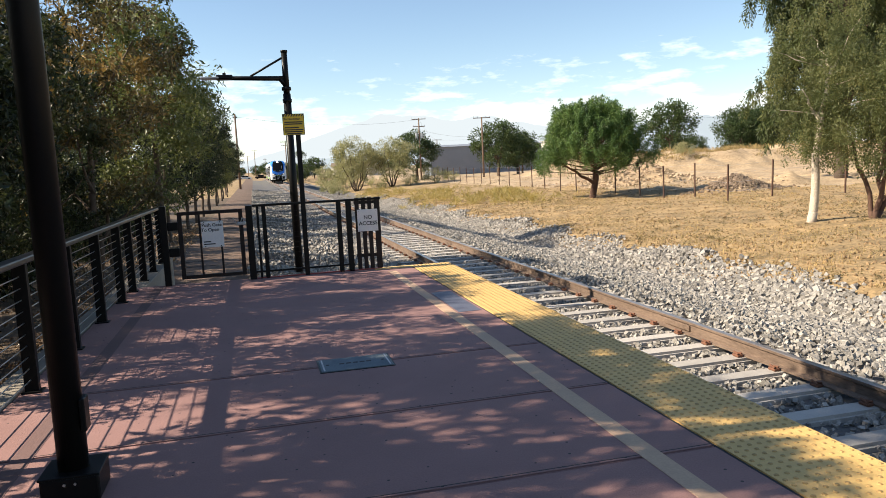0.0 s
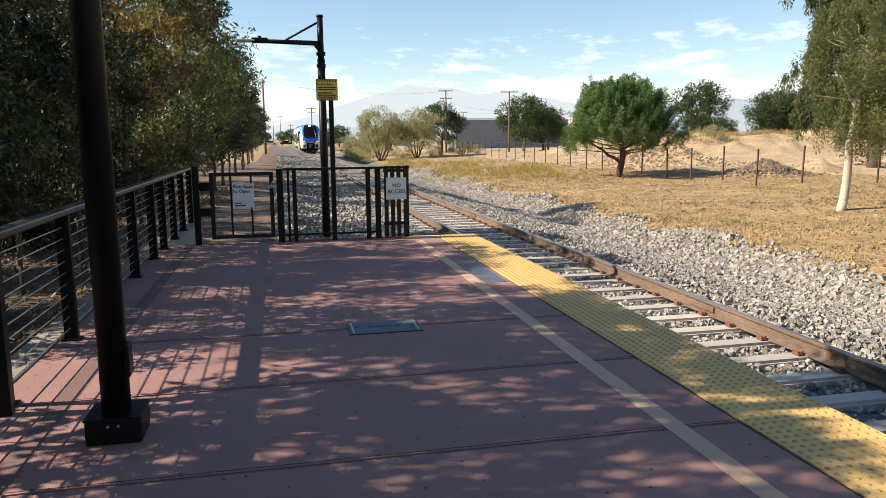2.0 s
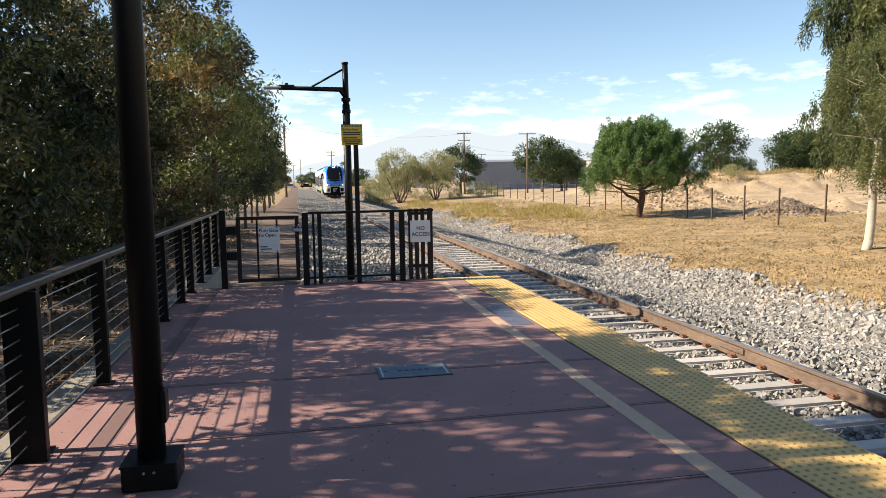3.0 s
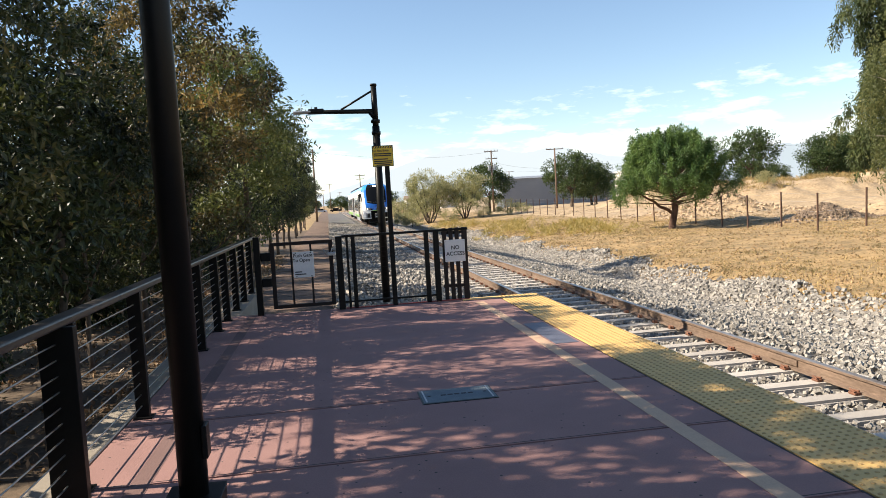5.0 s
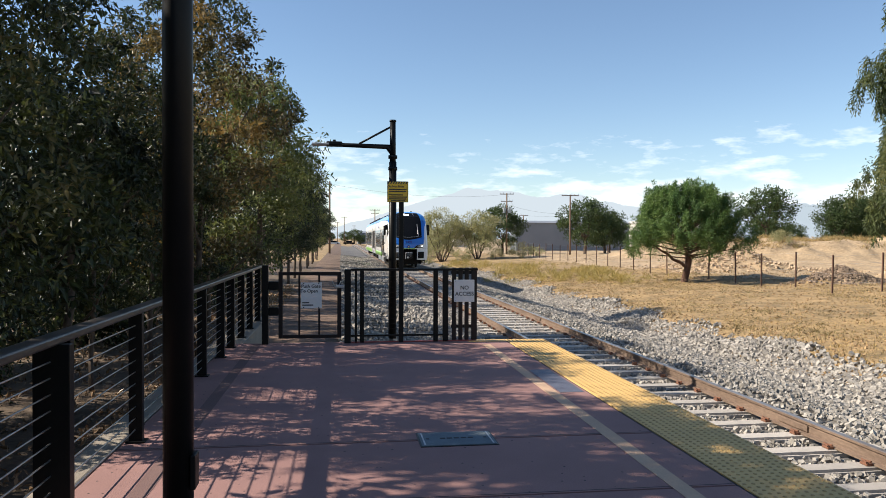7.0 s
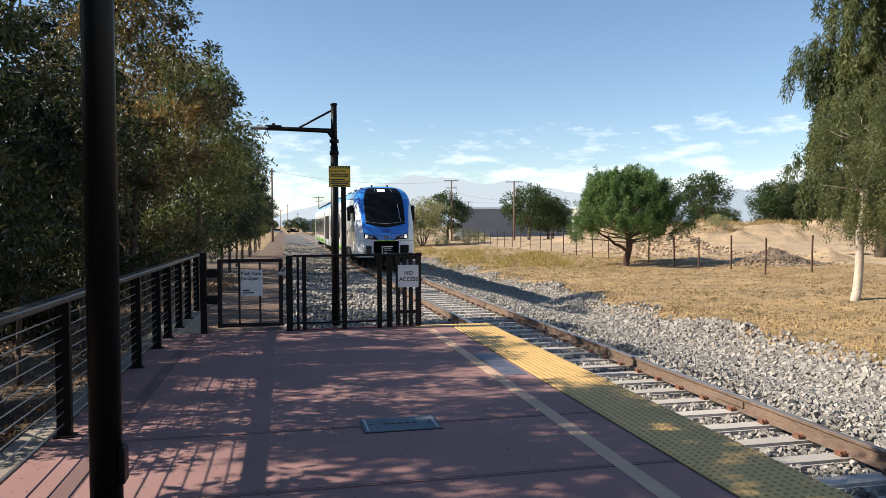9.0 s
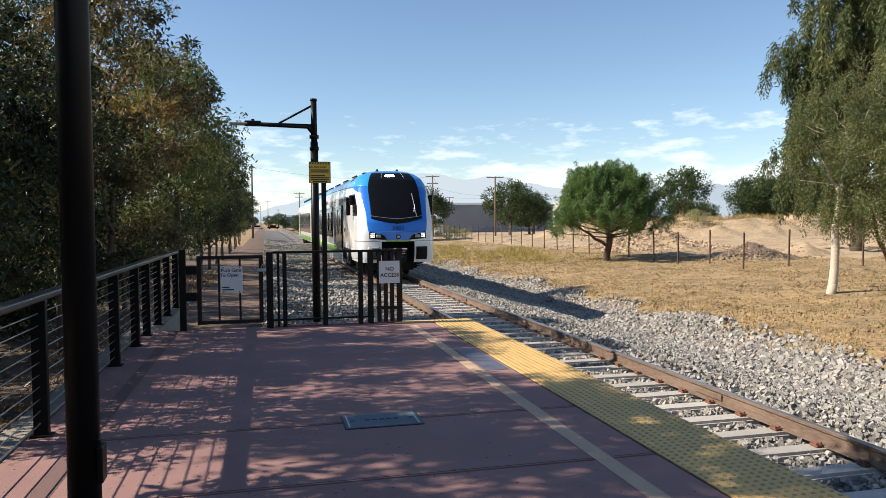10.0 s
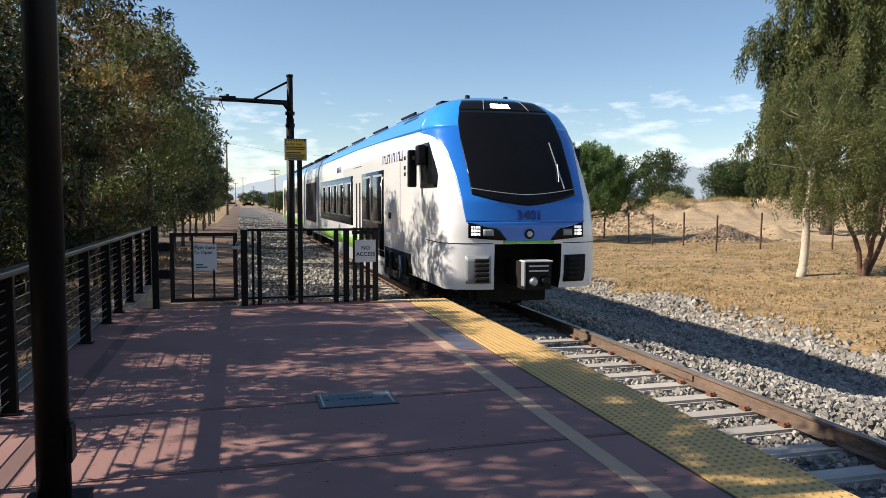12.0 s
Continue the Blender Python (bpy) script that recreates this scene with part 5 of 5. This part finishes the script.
plant("bush", 26, [(25.5, 104, 1.2, 0), (12.5, 112, 1.2, 90), (17.2, 104, 0.9, 150), (22.0, 104, 0.8, 220), (11.8, 118, 1.1, 20), (29, 108, 0.8, 10), (36, 70, 0.7, 10), (56, 88, 0.9, 50), (16, 132, 1.3, 70)], "low dry scrub bush", "scrub", "bush")
plant("broad", 27, [(28.2, 128, 1.02, 0), (40, 118, 1.1, 90), (44.5, 121, 0.9, 200), (71.0, 116, 1.2, 70), (85.5, 117, 1.16, 250), (89, 118, 1.2, 130), (95, 121, 1.28, 80), (80, 130, 0.75, 20), (86, 132, 0.7, 220), (92, 122, 1.1, 150), (99, 118, 1.45, 10), (108, 122, 1.5, 60), (120, 120, 1.6, 240), (56, 124, 0.8, 20), (133, 110, 1.6, 90), (48, 128, 0.8, 140)], "broad dark-green tree on the far side of the field", "background trees")
plant("cypress", 28, [(28, 235, 1.0, 0)], "tall dark cypress in the distance", "distant trees", "cypress_tree")
plant("palm", 29, [(16, 255, 1.0, 0), (40, 262, 0.9, 60), (-18, 330, 1.0, 10)], "thin palm in the distance", "distant trees", "palm_tree")
plant("broad", 30, [(9.8, 196, 0.7, 40), (12.5, 212, 0.75, 160), (11.5, 228, 0.8, 260), (12, 240, 0.8, 0), (20, 250, 0.9, 80), (34, 250, 0.8, 190), (-16, 300, 0.9, 30), (-24, 240, 1.0, 70), (44, 230, 0.9, 10), (6, 330, 0.8, 120), (-10, 360, 0.9, 0), (-5, 345, 0.6, 20), (2, 352, 0.7, 100), (9, 340, 0.6, 200), (15, 352, 0.75, 300), (-13, 350, 0.7, 60)], "dark tree far down the line", "distant trees")


def make_grass():
    """Dry straw tufts and litter over the field."""
    global rng
    rng = np.random.default_rng(5)
    n = 52000
    y = along(n, 6, 95, 1.5)
    x = 14.3 + rng.random(n) ** 1.2 * (26 + y * 0.15)
    keep = (np.array([bumpy(a, b, 0.16, 4) + 0.6 * bumpy(a, b, 0.6, 2) for a, b in zip(x, y)]) > 0.02) & ~((x > 26) & (y > 40))
    x, y = x[keep], y[keep]
    z = np.array([ground_z(a, b) for a, b in zip(x, y)])
    m = len(x)
    per = 3
    p = np.repeat(np.stack([x, y, z], 1), per, 0) + rng.normal(size=(m * per, 3)) * np.array([0.07, 0.07, 0])
    a = rng.uniform(0, 6.28, m * per)
    h = rng.uniform(0.02, 0.085, m * per) * (1 + 0.6 * rng.random(m * per))
    lean = rng.uniform(0.2, 1.3, m * per) * h
    side = np.stack([-np.sin(a), np.cos(a), 0 * a], 1) * 0.013
    tip = p + np.stack([np.cos(a) * lean, np.sin(a) * lean, h], 1)
    v = np.stack([p - side, p + side, tip], 1)
    me = fast_mesh("dry_grass", v.reshape(-1, 3), np.arange(m * per * 3).reshape(-1, 3), GRASS)
    tagged(put("dry_grass", me), "thin dry straw grass over the field", "grass", kind="stuff")


make_grass()


def make_weeds():
    """Low olive weeds and clods strewn over the dry field."""
    global rng
    rng = np.random.default_rng(15)
    n = 3200
    y = along(n, 7, 95, 1.4)
    x = 14.2 + rng.random(n) * (12 + y * 0.18)
    keep = np.array([bumpy(a, b, 0.13, 6) + 0.5 * bumpy(a, b, 0.5, 1) for a, b in zip(x, y)]) > 0.0
    x, y = x[keep], y[keep]
    c = np.stack([x, y, [ground_z(a, b) + 0.04 for a, b in zip(x, y)]], 1)
    me = leaves("field_weeds", c, rng.uniform(0.08, 0.42, len(c)), 24, 0.07, 0.026, LEAF_WEED, squash=0.35, spiky=0.6)
    tagged(put("field_weeds", me), "low olive weeds among the dry grass", "weeds", kind="stuff")
    n = 1700
    y = rng.uniform(70, 118, n)
    x = rng.uniform(38, 115, n)
    c = np.stack([x, y, [ground_z(a, b) + 0.05 for a, b in zip(x, y)]], 1)
    c = c[c[:, 2] > 0.4]
    me = leaves("bank_straw", c, rng.uniform(0.3, 0.9, len(c)), 50, 0.5, 0.06, GRASS, squash=0.5, spiky=0.8)
    tagged(put("bank_straw", me), "straw-coloured dry weeds on the sandy bank", "weeds", kind="stuff")


def make_straw():
    """Rank yellow straw in low mounds where the field meets the embankment."""
    global rng
    rng = np.random.default_rng(25)
    c, rad = [], []
    for cx, cy, w in ((17.5, 58, 2.6), (19.5, 52, 2.2), (16.2, 66, 2.4), (18.6, 74, 2.6), (15.6, 84, 2.4), (21.5, 62, 1.6), (15.0, 95, 2.2)):
        for k in range(46):
            x, y = cx + rng.normal() * w * 0.6, cy + rng.normal() * w * 1.2
            c.append((x, y, ground_z(x, y) + 0.12))
            rad.append(rng.uniform(0.15, 0.5))
    me = leaves("straw_mounds", np.array(c), np.array(rad), 46, 0.42, 0.035, LEAF_STRAW, squash=0.7, spiky=1.1)
    tagged(put("straw_mounds", me), "rank yellow-green straw beside the ballast", "grass", kind="stuff")


def make_litter():
    """Fallen leaves on the bare ground behind the railing."""
    global rng
    rng = np.random.default_rng(35)
    n = 2600
    x, y = -2.0 - 6.5 * rng.random(n) ** 1.3, rng.uniform(-3, 34, n)
    c = np.stack([x, y, [ground_z(a, b) + 0.012 for a, b in zip(x, y)]], 1)
    me = leaves("fallen_leaves", c, rng.uniform(0.1, 0.35, n), 7, 0.10, 0.045, LEAF_FALLEN, squash=0.04)
    tagged(put("fallen_leaves", me), "dry fallen leaves on the ground behind the railing", "leaves", kind="stuff")


make_straw()
make_litter()


def clod_place(n):
    y = along(n, 6, 70, 1.6)
    x = 13.2 + rng.random(n) ** 1.5 * 22
    z = np.array([ground_z(a, b) for a, b in zip(x, y)])
    return x, y, z


make_weeds()


def heap_place(n):
    x, y = rng.normal(30.9, 1.25, n), rng.normal(41.8, 0.75, n)
    return x, y, np.array([ground_z(a, b) + 0.03 for a, b in zip(x, y)])


heap = stones("rubble_heap", heap_place, 1800, 0.075, "low heap of brown dirt lumps and rubble")
heap.data.materials[0] = per_piece(mat("heap_dirt", (0.25, 0.18, 0.125), (0.14, 0.10, 0.07), rough=0.95, scale=3, fine=20, bump=0.6), 0.35)


def spoil_place(n):
    x, y = rng.uniform(27, 42, n), rng.normal(60, 2.6, n)
    return x, y, np.array([ground_z(a, b) + 0.05 for a, b in zip(x, y)])


spoil = stones("spoil_rubble", spoil_place, 2400, 0.09, "pale lumps of dug earth along the fence")
spoil.data.materials[0] = per_piece(mat("spoil_dirt", (0.52, 0.39, 0.26), (0.36, 0.26, 0.17), rough=0.95, scale=3, fine=20, bump=0.6), 0.3)
clods = stones("dirt_clods", clod_place, 12000, 0.042, "dry dirt clods and pebbles on the field")
clods.data.materials[0] = per_piece(mat("clod_dirt", (0.38, 0.25, 0.125), (0.16, 0.10, 0.05), rough=0.95, scale=3, fine=20, bump=0.6), 0.3)


# ---- field fence, poles, buildings ----
def make_field_fence():
    f = thing("field_fence", 0, 0, 0, "wire fence on thin rusty posts across the field", "fence")
    line = [(44.0, 30.0), (39.8, 31.2), (35.4, 32.4), (31.2, 33.5), (27.3, 34.4), (25.4, 35.6), (25.7, 39.2), (25.0, 41.5), (25.2, 44.8), (25.1, 48.1), (25.1, 51.5), (25.2, 54.9), (25.3, 58.3), (25.8, 63.0)]
    line += [(26.2 + k * 0.14, 67.2 + k * 3.7) for k in range(15)]
    bm = bmesh.new()
    box(bm, -0.035, 0.035, -0.035, 0.035, -0.2, 2.0)
    post = None
    for x, y in line:
        m = pose(x, y, ground_z(x, y), random.uniform(-1.5, 1.5), random.uniform(-1.5, 1.5), 0)
        if post is None:
            post = part("post", bm, BARK_RED, f, m=m)
        else:
            put("post", post.data, f, m)
    for h in (0.5, 1.0, 1.5, 1.92):
        wire = bmesh.new()
        for (x0, y0), (x1, y1) in zip(line, line[1:]):
            tube(wire, (x0, y0, ground_z(x0, y0) + h), (x1, y1, ground_z(x1, y1) + h), 0.004, sides=4, caps=False)
        part("wire", wire, STEEL, f)


make_field_fence()


def utility_pole(x, y, top, arms, gear=False):
    z0 = ground_z(x, y)
    p = thing("utility_pole", x, y, z0, "weathered wooden utility pole with crossarms", "utility pole", "utility poles", rz=-8)
    h = top - z0
    part("mast", tube(bmesh.new(), (0, 0, -0.3), (0, 0, h), 0.16, 0.11, sides=12), WOOD, p, smooth=True)
    for dz, w in arms:
        part("crossarm", boxed(-w, w, -0.06, 0.06, h - dz - 0.06, h - dz + 0.06), WOOD, p)
        for k in (-0.95, -0.5, 0.5, 0.95):
            part("insulator", tube(bmesh.new(), (k * w, 0, h - dz + 0.06), (k * w, 0, h - dz + 0.28), 0.045, 0.03, sides=8), STEEL, p)
    if gear:
        for k in (-0.45, 0.45):
            part("transformer", tube(bmesh.new(), (k, 0, h - 3.4), (k, 0, h - 2.5), 0.24, sides=14), STEEL, p)
    return p


utility_pole(35.75, 112.8, 8.5, [(0.15, 1.35)])
utility_pole(28.4, 125.4, 9.4, [(0.15, 1.2), (1.4, 1.0)], True)
utility_pole(47.6, 190, 7.8, [(0.15, 1.2)])
utility_pole(-1.6, 106, 9.6, [(0.5, 0.3)])
utility_pole(1.5, 330, 11, [(0.3, 1.3)])
for k in range(3):
    utility_pole(-9 + 7.5 * k, 300 + 22 * k, 7.5 + k % 2, [(0.4, 0.9)])
utility_pole(8.6, 190, 9, [(0.3, 1.3), (1.2, 1.0)])
utility_pole(96, 180, 11.5, [(0.3, 1.3), (1.4, 1.3)])


def make_wires():
    w = thing("power_lines", 0, 0, 0, "thin dark power lines slung between poles", "cable")
    for a, b, sag in (((28.4, 125.4, 9.4), (47.6, 190, 7.8), 0.9), ((28.4, 125.4, 7.5), (35.75, 112.8, 5.5), 0.5), ((28.4, 125.4, 9.2), (-1.6, 106, 9.2), 1.0), ((47.6, 190, 7.6), (96, 180, 11), 1.5), ((96, 180, 11.2), (190, 170, 12), 1.5)):
        bm, last = bmesh.new(), None
        for i in range(13):
            t = i / 12
            p = Vector(a).lerp(Vector(b), t) - Vector((0, 0, sag * 4 * t * (1 - t)))
            if last is not None:
                tube(bm, last, p, 0.011, sides=4, caps=False)
            last = p
        part("wire", bm, INK, w)


make_wires()


def shed(name, x0, x1, y0, y1, h, wall, roofm, label, ridge=0.6):
    z = -1.2
    s = thing(name, 0, 0, 0, label, "building")
    part("wall", boxed(x0, x1, y0, y1, z, h), wall, s)
    bm = bmesh.new()
    xm = (y0 + y1) / 2
    vs = [bm.verts.new(v) for v in ((x0 - 0.3, y0 - 0.3, h), (x1 + 0.3, y0 - 0.3, h), (x1 + 0.3, y1 + 0.3, h), (x0 - 0.3, y1 + 0.3, h), (x0 - 0.3, xm, h + ridge), (x1 + 0.3, xm, h + ridge))]
    for f in ((0, 1, 5, 4), (2, 3, 4, 5), (1, 2, 5), (3, 0, 4), (3, 2, 1, 0)):
        bm.faces.new([vs[i] for i in f])
    part("roof", bm, roofm, s)
    n = max(1, int((x1 - x0) / 3)) if name == "house" else 0
    for k in range(n):
        x = x0 + (k + 0.5) * (x1 - x0) / n
        part("window", boxed(x - 0.6, x + 0.6, y0 - 0.05, y0 + 0.05, 0.6, 1.7), GLASS, s)
    return s


shed("warehouse", 37.5, 63, 156, 162, 5.0, METAL_WALL, METAL_WALL, "long grey sheet-metal warehouse behind trees", 0.5)
shed("warehouse", 66, 84, 152, 170, 5.2, WALL_PALE, WALL_PALE, "white low warehouse behind trees", 0.4)
shed("house", 24, 31, 225, 233, 2.0, WALL_PALE, ROOF_BROWN, "low pale house with brown roof in the distance", 1.2)
shed("house", 33, 38, 215, 221, 1.6, WALL_PALE, ROOF_BROWN, "small pale outbuilding in the distance", 0.8)
shed("house", -30, -16, 320, 330, 3.2, WALL_PALE, ROOF_BROWN, "distant low building across the street", 1.0)


shed("warehouse", -60, -30, 300, 330, 4.5, WALL_PALE, METAL_WALL, "long pale building across the street", 0.8)
shed("warehouse", 8, 30, 345, 365, 4.0, METAL_WALL, METAL_WALL, "grey shed far down the line", 0.8)
shed("house", -12, -4, 390, 400, 3.0, WALL_PALE, ROOF_BROWN, "distant house past the crossing", 1.2)


def far_car(x, y, paint, rz):
    c = thing("parked_car", x, y, -0.9, "small distant car on the cross street", "car", "distant cars", rz=rz)
    bm = boxed(-2.1, 2.1, -0.85, 0.85, 0.3, 0.85, bevel=0.12)
    part("body", bm, paint, c)
    part("cabin", boxed(-1.2, 1.0, -0.75, 0.75, 0.85, 1.4, bevel=0.2), GLASS, c)
    for a in (-1.3, 1.3):
        for b in (-0.8, 0.8):
            part("wheel", tube(bmesh.new(), (a, b - 0.1, 0.32), (a, b + 0.1, 0.32), 0.32, sides=14), UNDER, c)


far_car(-14, 272, PAINT_WHITE, 3)
far_car(-5.5, 262, PAINT_GREY, 0)
far_car(-2.5, 268, PAINT_WHITE, 4)
far_car(3.0, 274, UNDER, 0)
far_car(-8, 278, PAINT_GREY, 2)
far_car(12, 276, PAINT_WHITE, 0)


# ---- distance ----
def make_backdrop():
    # the haze of distance is put into flat, glowing mountain colours
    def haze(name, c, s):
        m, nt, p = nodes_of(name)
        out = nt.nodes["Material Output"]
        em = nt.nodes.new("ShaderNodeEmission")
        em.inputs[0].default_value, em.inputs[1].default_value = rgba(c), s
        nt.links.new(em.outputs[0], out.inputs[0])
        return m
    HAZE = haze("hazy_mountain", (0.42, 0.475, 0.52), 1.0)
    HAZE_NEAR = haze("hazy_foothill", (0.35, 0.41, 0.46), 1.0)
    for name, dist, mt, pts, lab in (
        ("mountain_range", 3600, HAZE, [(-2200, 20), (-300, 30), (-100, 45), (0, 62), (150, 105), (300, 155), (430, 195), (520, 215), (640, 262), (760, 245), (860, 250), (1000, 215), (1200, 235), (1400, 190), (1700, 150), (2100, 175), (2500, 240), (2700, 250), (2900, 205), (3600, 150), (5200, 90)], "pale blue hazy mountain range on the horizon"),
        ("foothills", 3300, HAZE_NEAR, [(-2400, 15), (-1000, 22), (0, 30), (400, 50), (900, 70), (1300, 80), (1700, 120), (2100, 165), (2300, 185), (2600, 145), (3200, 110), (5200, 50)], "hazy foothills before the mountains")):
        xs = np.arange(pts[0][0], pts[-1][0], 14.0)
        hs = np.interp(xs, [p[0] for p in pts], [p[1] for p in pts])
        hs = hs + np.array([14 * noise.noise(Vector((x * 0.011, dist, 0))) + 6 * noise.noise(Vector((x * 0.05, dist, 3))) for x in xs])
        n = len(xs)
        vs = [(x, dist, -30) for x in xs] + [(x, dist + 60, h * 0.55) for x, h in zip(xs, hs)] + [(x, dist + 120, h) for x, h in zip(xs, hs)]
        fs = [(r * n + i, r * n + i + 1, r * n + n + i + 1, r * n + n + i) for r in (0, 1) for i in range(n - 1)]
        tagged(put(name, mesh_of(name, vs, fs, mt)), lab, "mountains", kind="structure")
    # clouds and low haze, painted as a glowing veil far behind everything
    m, nt, p = nodes_of("thin_cloud")
    out = nt.nodes["Material Output"]
    co = nt.nodes.new("ShaderNodeTexCoord")
    mp = nt.nodes.new("ShaderNodeMapping")
    mp.inputs["Scale"].default_value = (0.0034, 0.0034, 0.0125)
    nt.links.new(co.outputs["Object"], mp.inputs[0])
    n1 = add(nt, "ShaderNodeTexNoise", Scale=1.0, Detail=9.0, Roughness=0.6)
    nt.links.new(mp.outputs[0], n1.inputs["Vector"])
    sep = nt.nodes.new("ShaderNodeSeparateXYZ")
    nt.links.new(co.outputs["Object"], sep.inputs[0])
    band = nt.nodes.new("ShaderNodeValToRGB")
    e = band.color_ramp.elements
    e[0].position, e[0].color = 0.0, (0.76, 0.76, 0.76, 1)
    e[1].position, e[1].color = 1.0, (0, 0, 0, 1)
    for pos, v in ((0.15, 0.70), (0.28, 0.62), (0.42, 0.58), (0.54, 0.34), (0.8, 0.0)):
        e.new(pos).color = (v, v, v, 1)
    zr = nt.nodes.new("ShaderNodeMapRange")
    zr.inputs[1].default_value, zr.inputs[2].default_value = 0, 1300
    nt.links.new(sep.outputs[2], zr.inputs[0])
    nt.links.new(zr.outputs[0], band.inputs[0])
    sm = nt.nodes.new("ShaderNodeMath")
    sm.operation = "ADD"
    nt.links.new(n1.outputs[0], sm.inputs[0])
    nt.links.new(band.outputs[0], sm.inputs[1])
    al = nt.nodes.new("ShaderNodeMapRange")
    al.inputs[1].default_value, al.inputs[2].default_value, al.inputs[4].default_value = 1.10, 1.36, 0.75
    nt.links.new(sm.outputs[0], al.inputs[0])
    em = nt.nodes.new("ShaderNodeEmission")
    em.inputs[0].default_value, em.inputs[1].default_value = (0.90, 0.93, 0.96, 1), 0.95
    tp = nt.nodes.new("ShaderNodeBsdfTransparent")
    mx = nt.nodes.new("ShaderNodeMixShader")
    nt.links.new(al.outputs[0], mx.inputs[0])
    nt.links.new(tp.outputs[0], mx.inputs[1])
    nt.links.new(em.outputs[0], mx.inputs[2])
    nt.links.new(mx.outputs[0], out.inputs[0])
    n = 24
    vs = []
    for i in range(n + 1):
        a = radians(-60 + 120 * i / n)
        vs += [(4300 * math.sin(a), 4300 * math.cos(a), -60), (4300 * math.sin(a), 4300 * math.cos(a), 1400)]
    fs = [(2 * i, 2 * i + 2, 2 * i + 3, 2 * i + 1) for i in range(n)]
    c = put("cloud_backdrop", mesh_of("cloud_backdrop", vs, fs, m))
    c.visible_shadow = False
    tagged(c, "thin white clouds low in a pale blue sky", "clouds", kind="structure")


make_backdrop()


# ---- the train runs in ----
TRAIN_Y = [(0, 139.0), (1, 124.0), (2, 109.8), (3, 96.4), (4, 84.0), (5, 72.6), (6, 62.0), (6.7, 55.0), (7.2, 50.5), (8, 43.4), (8.8, 36.7), (9.5, 30.95), (10, 26.75), (10.5, 22.9), (11, 19.1), (11.5, 15.45), (12, 11.93)]


def motions():
    walk(TRAIN, [(t, pose(CX, y, ZR)) for t, y in TRAIN_Y])
    times = [k / 30 for k in range(361)]
    run = np.interp(times, [t for t, y in TRAIN_Y], [y for t, y in TRAIN_Y])
    for wheel, at in WHEELS:
        walk(wheel, [(t, pose(0, at, 0.42, math.degrees((run[0] - y) / 0.42) % 360, 0, 0)) for t, y in zip(times, run)])


motions()
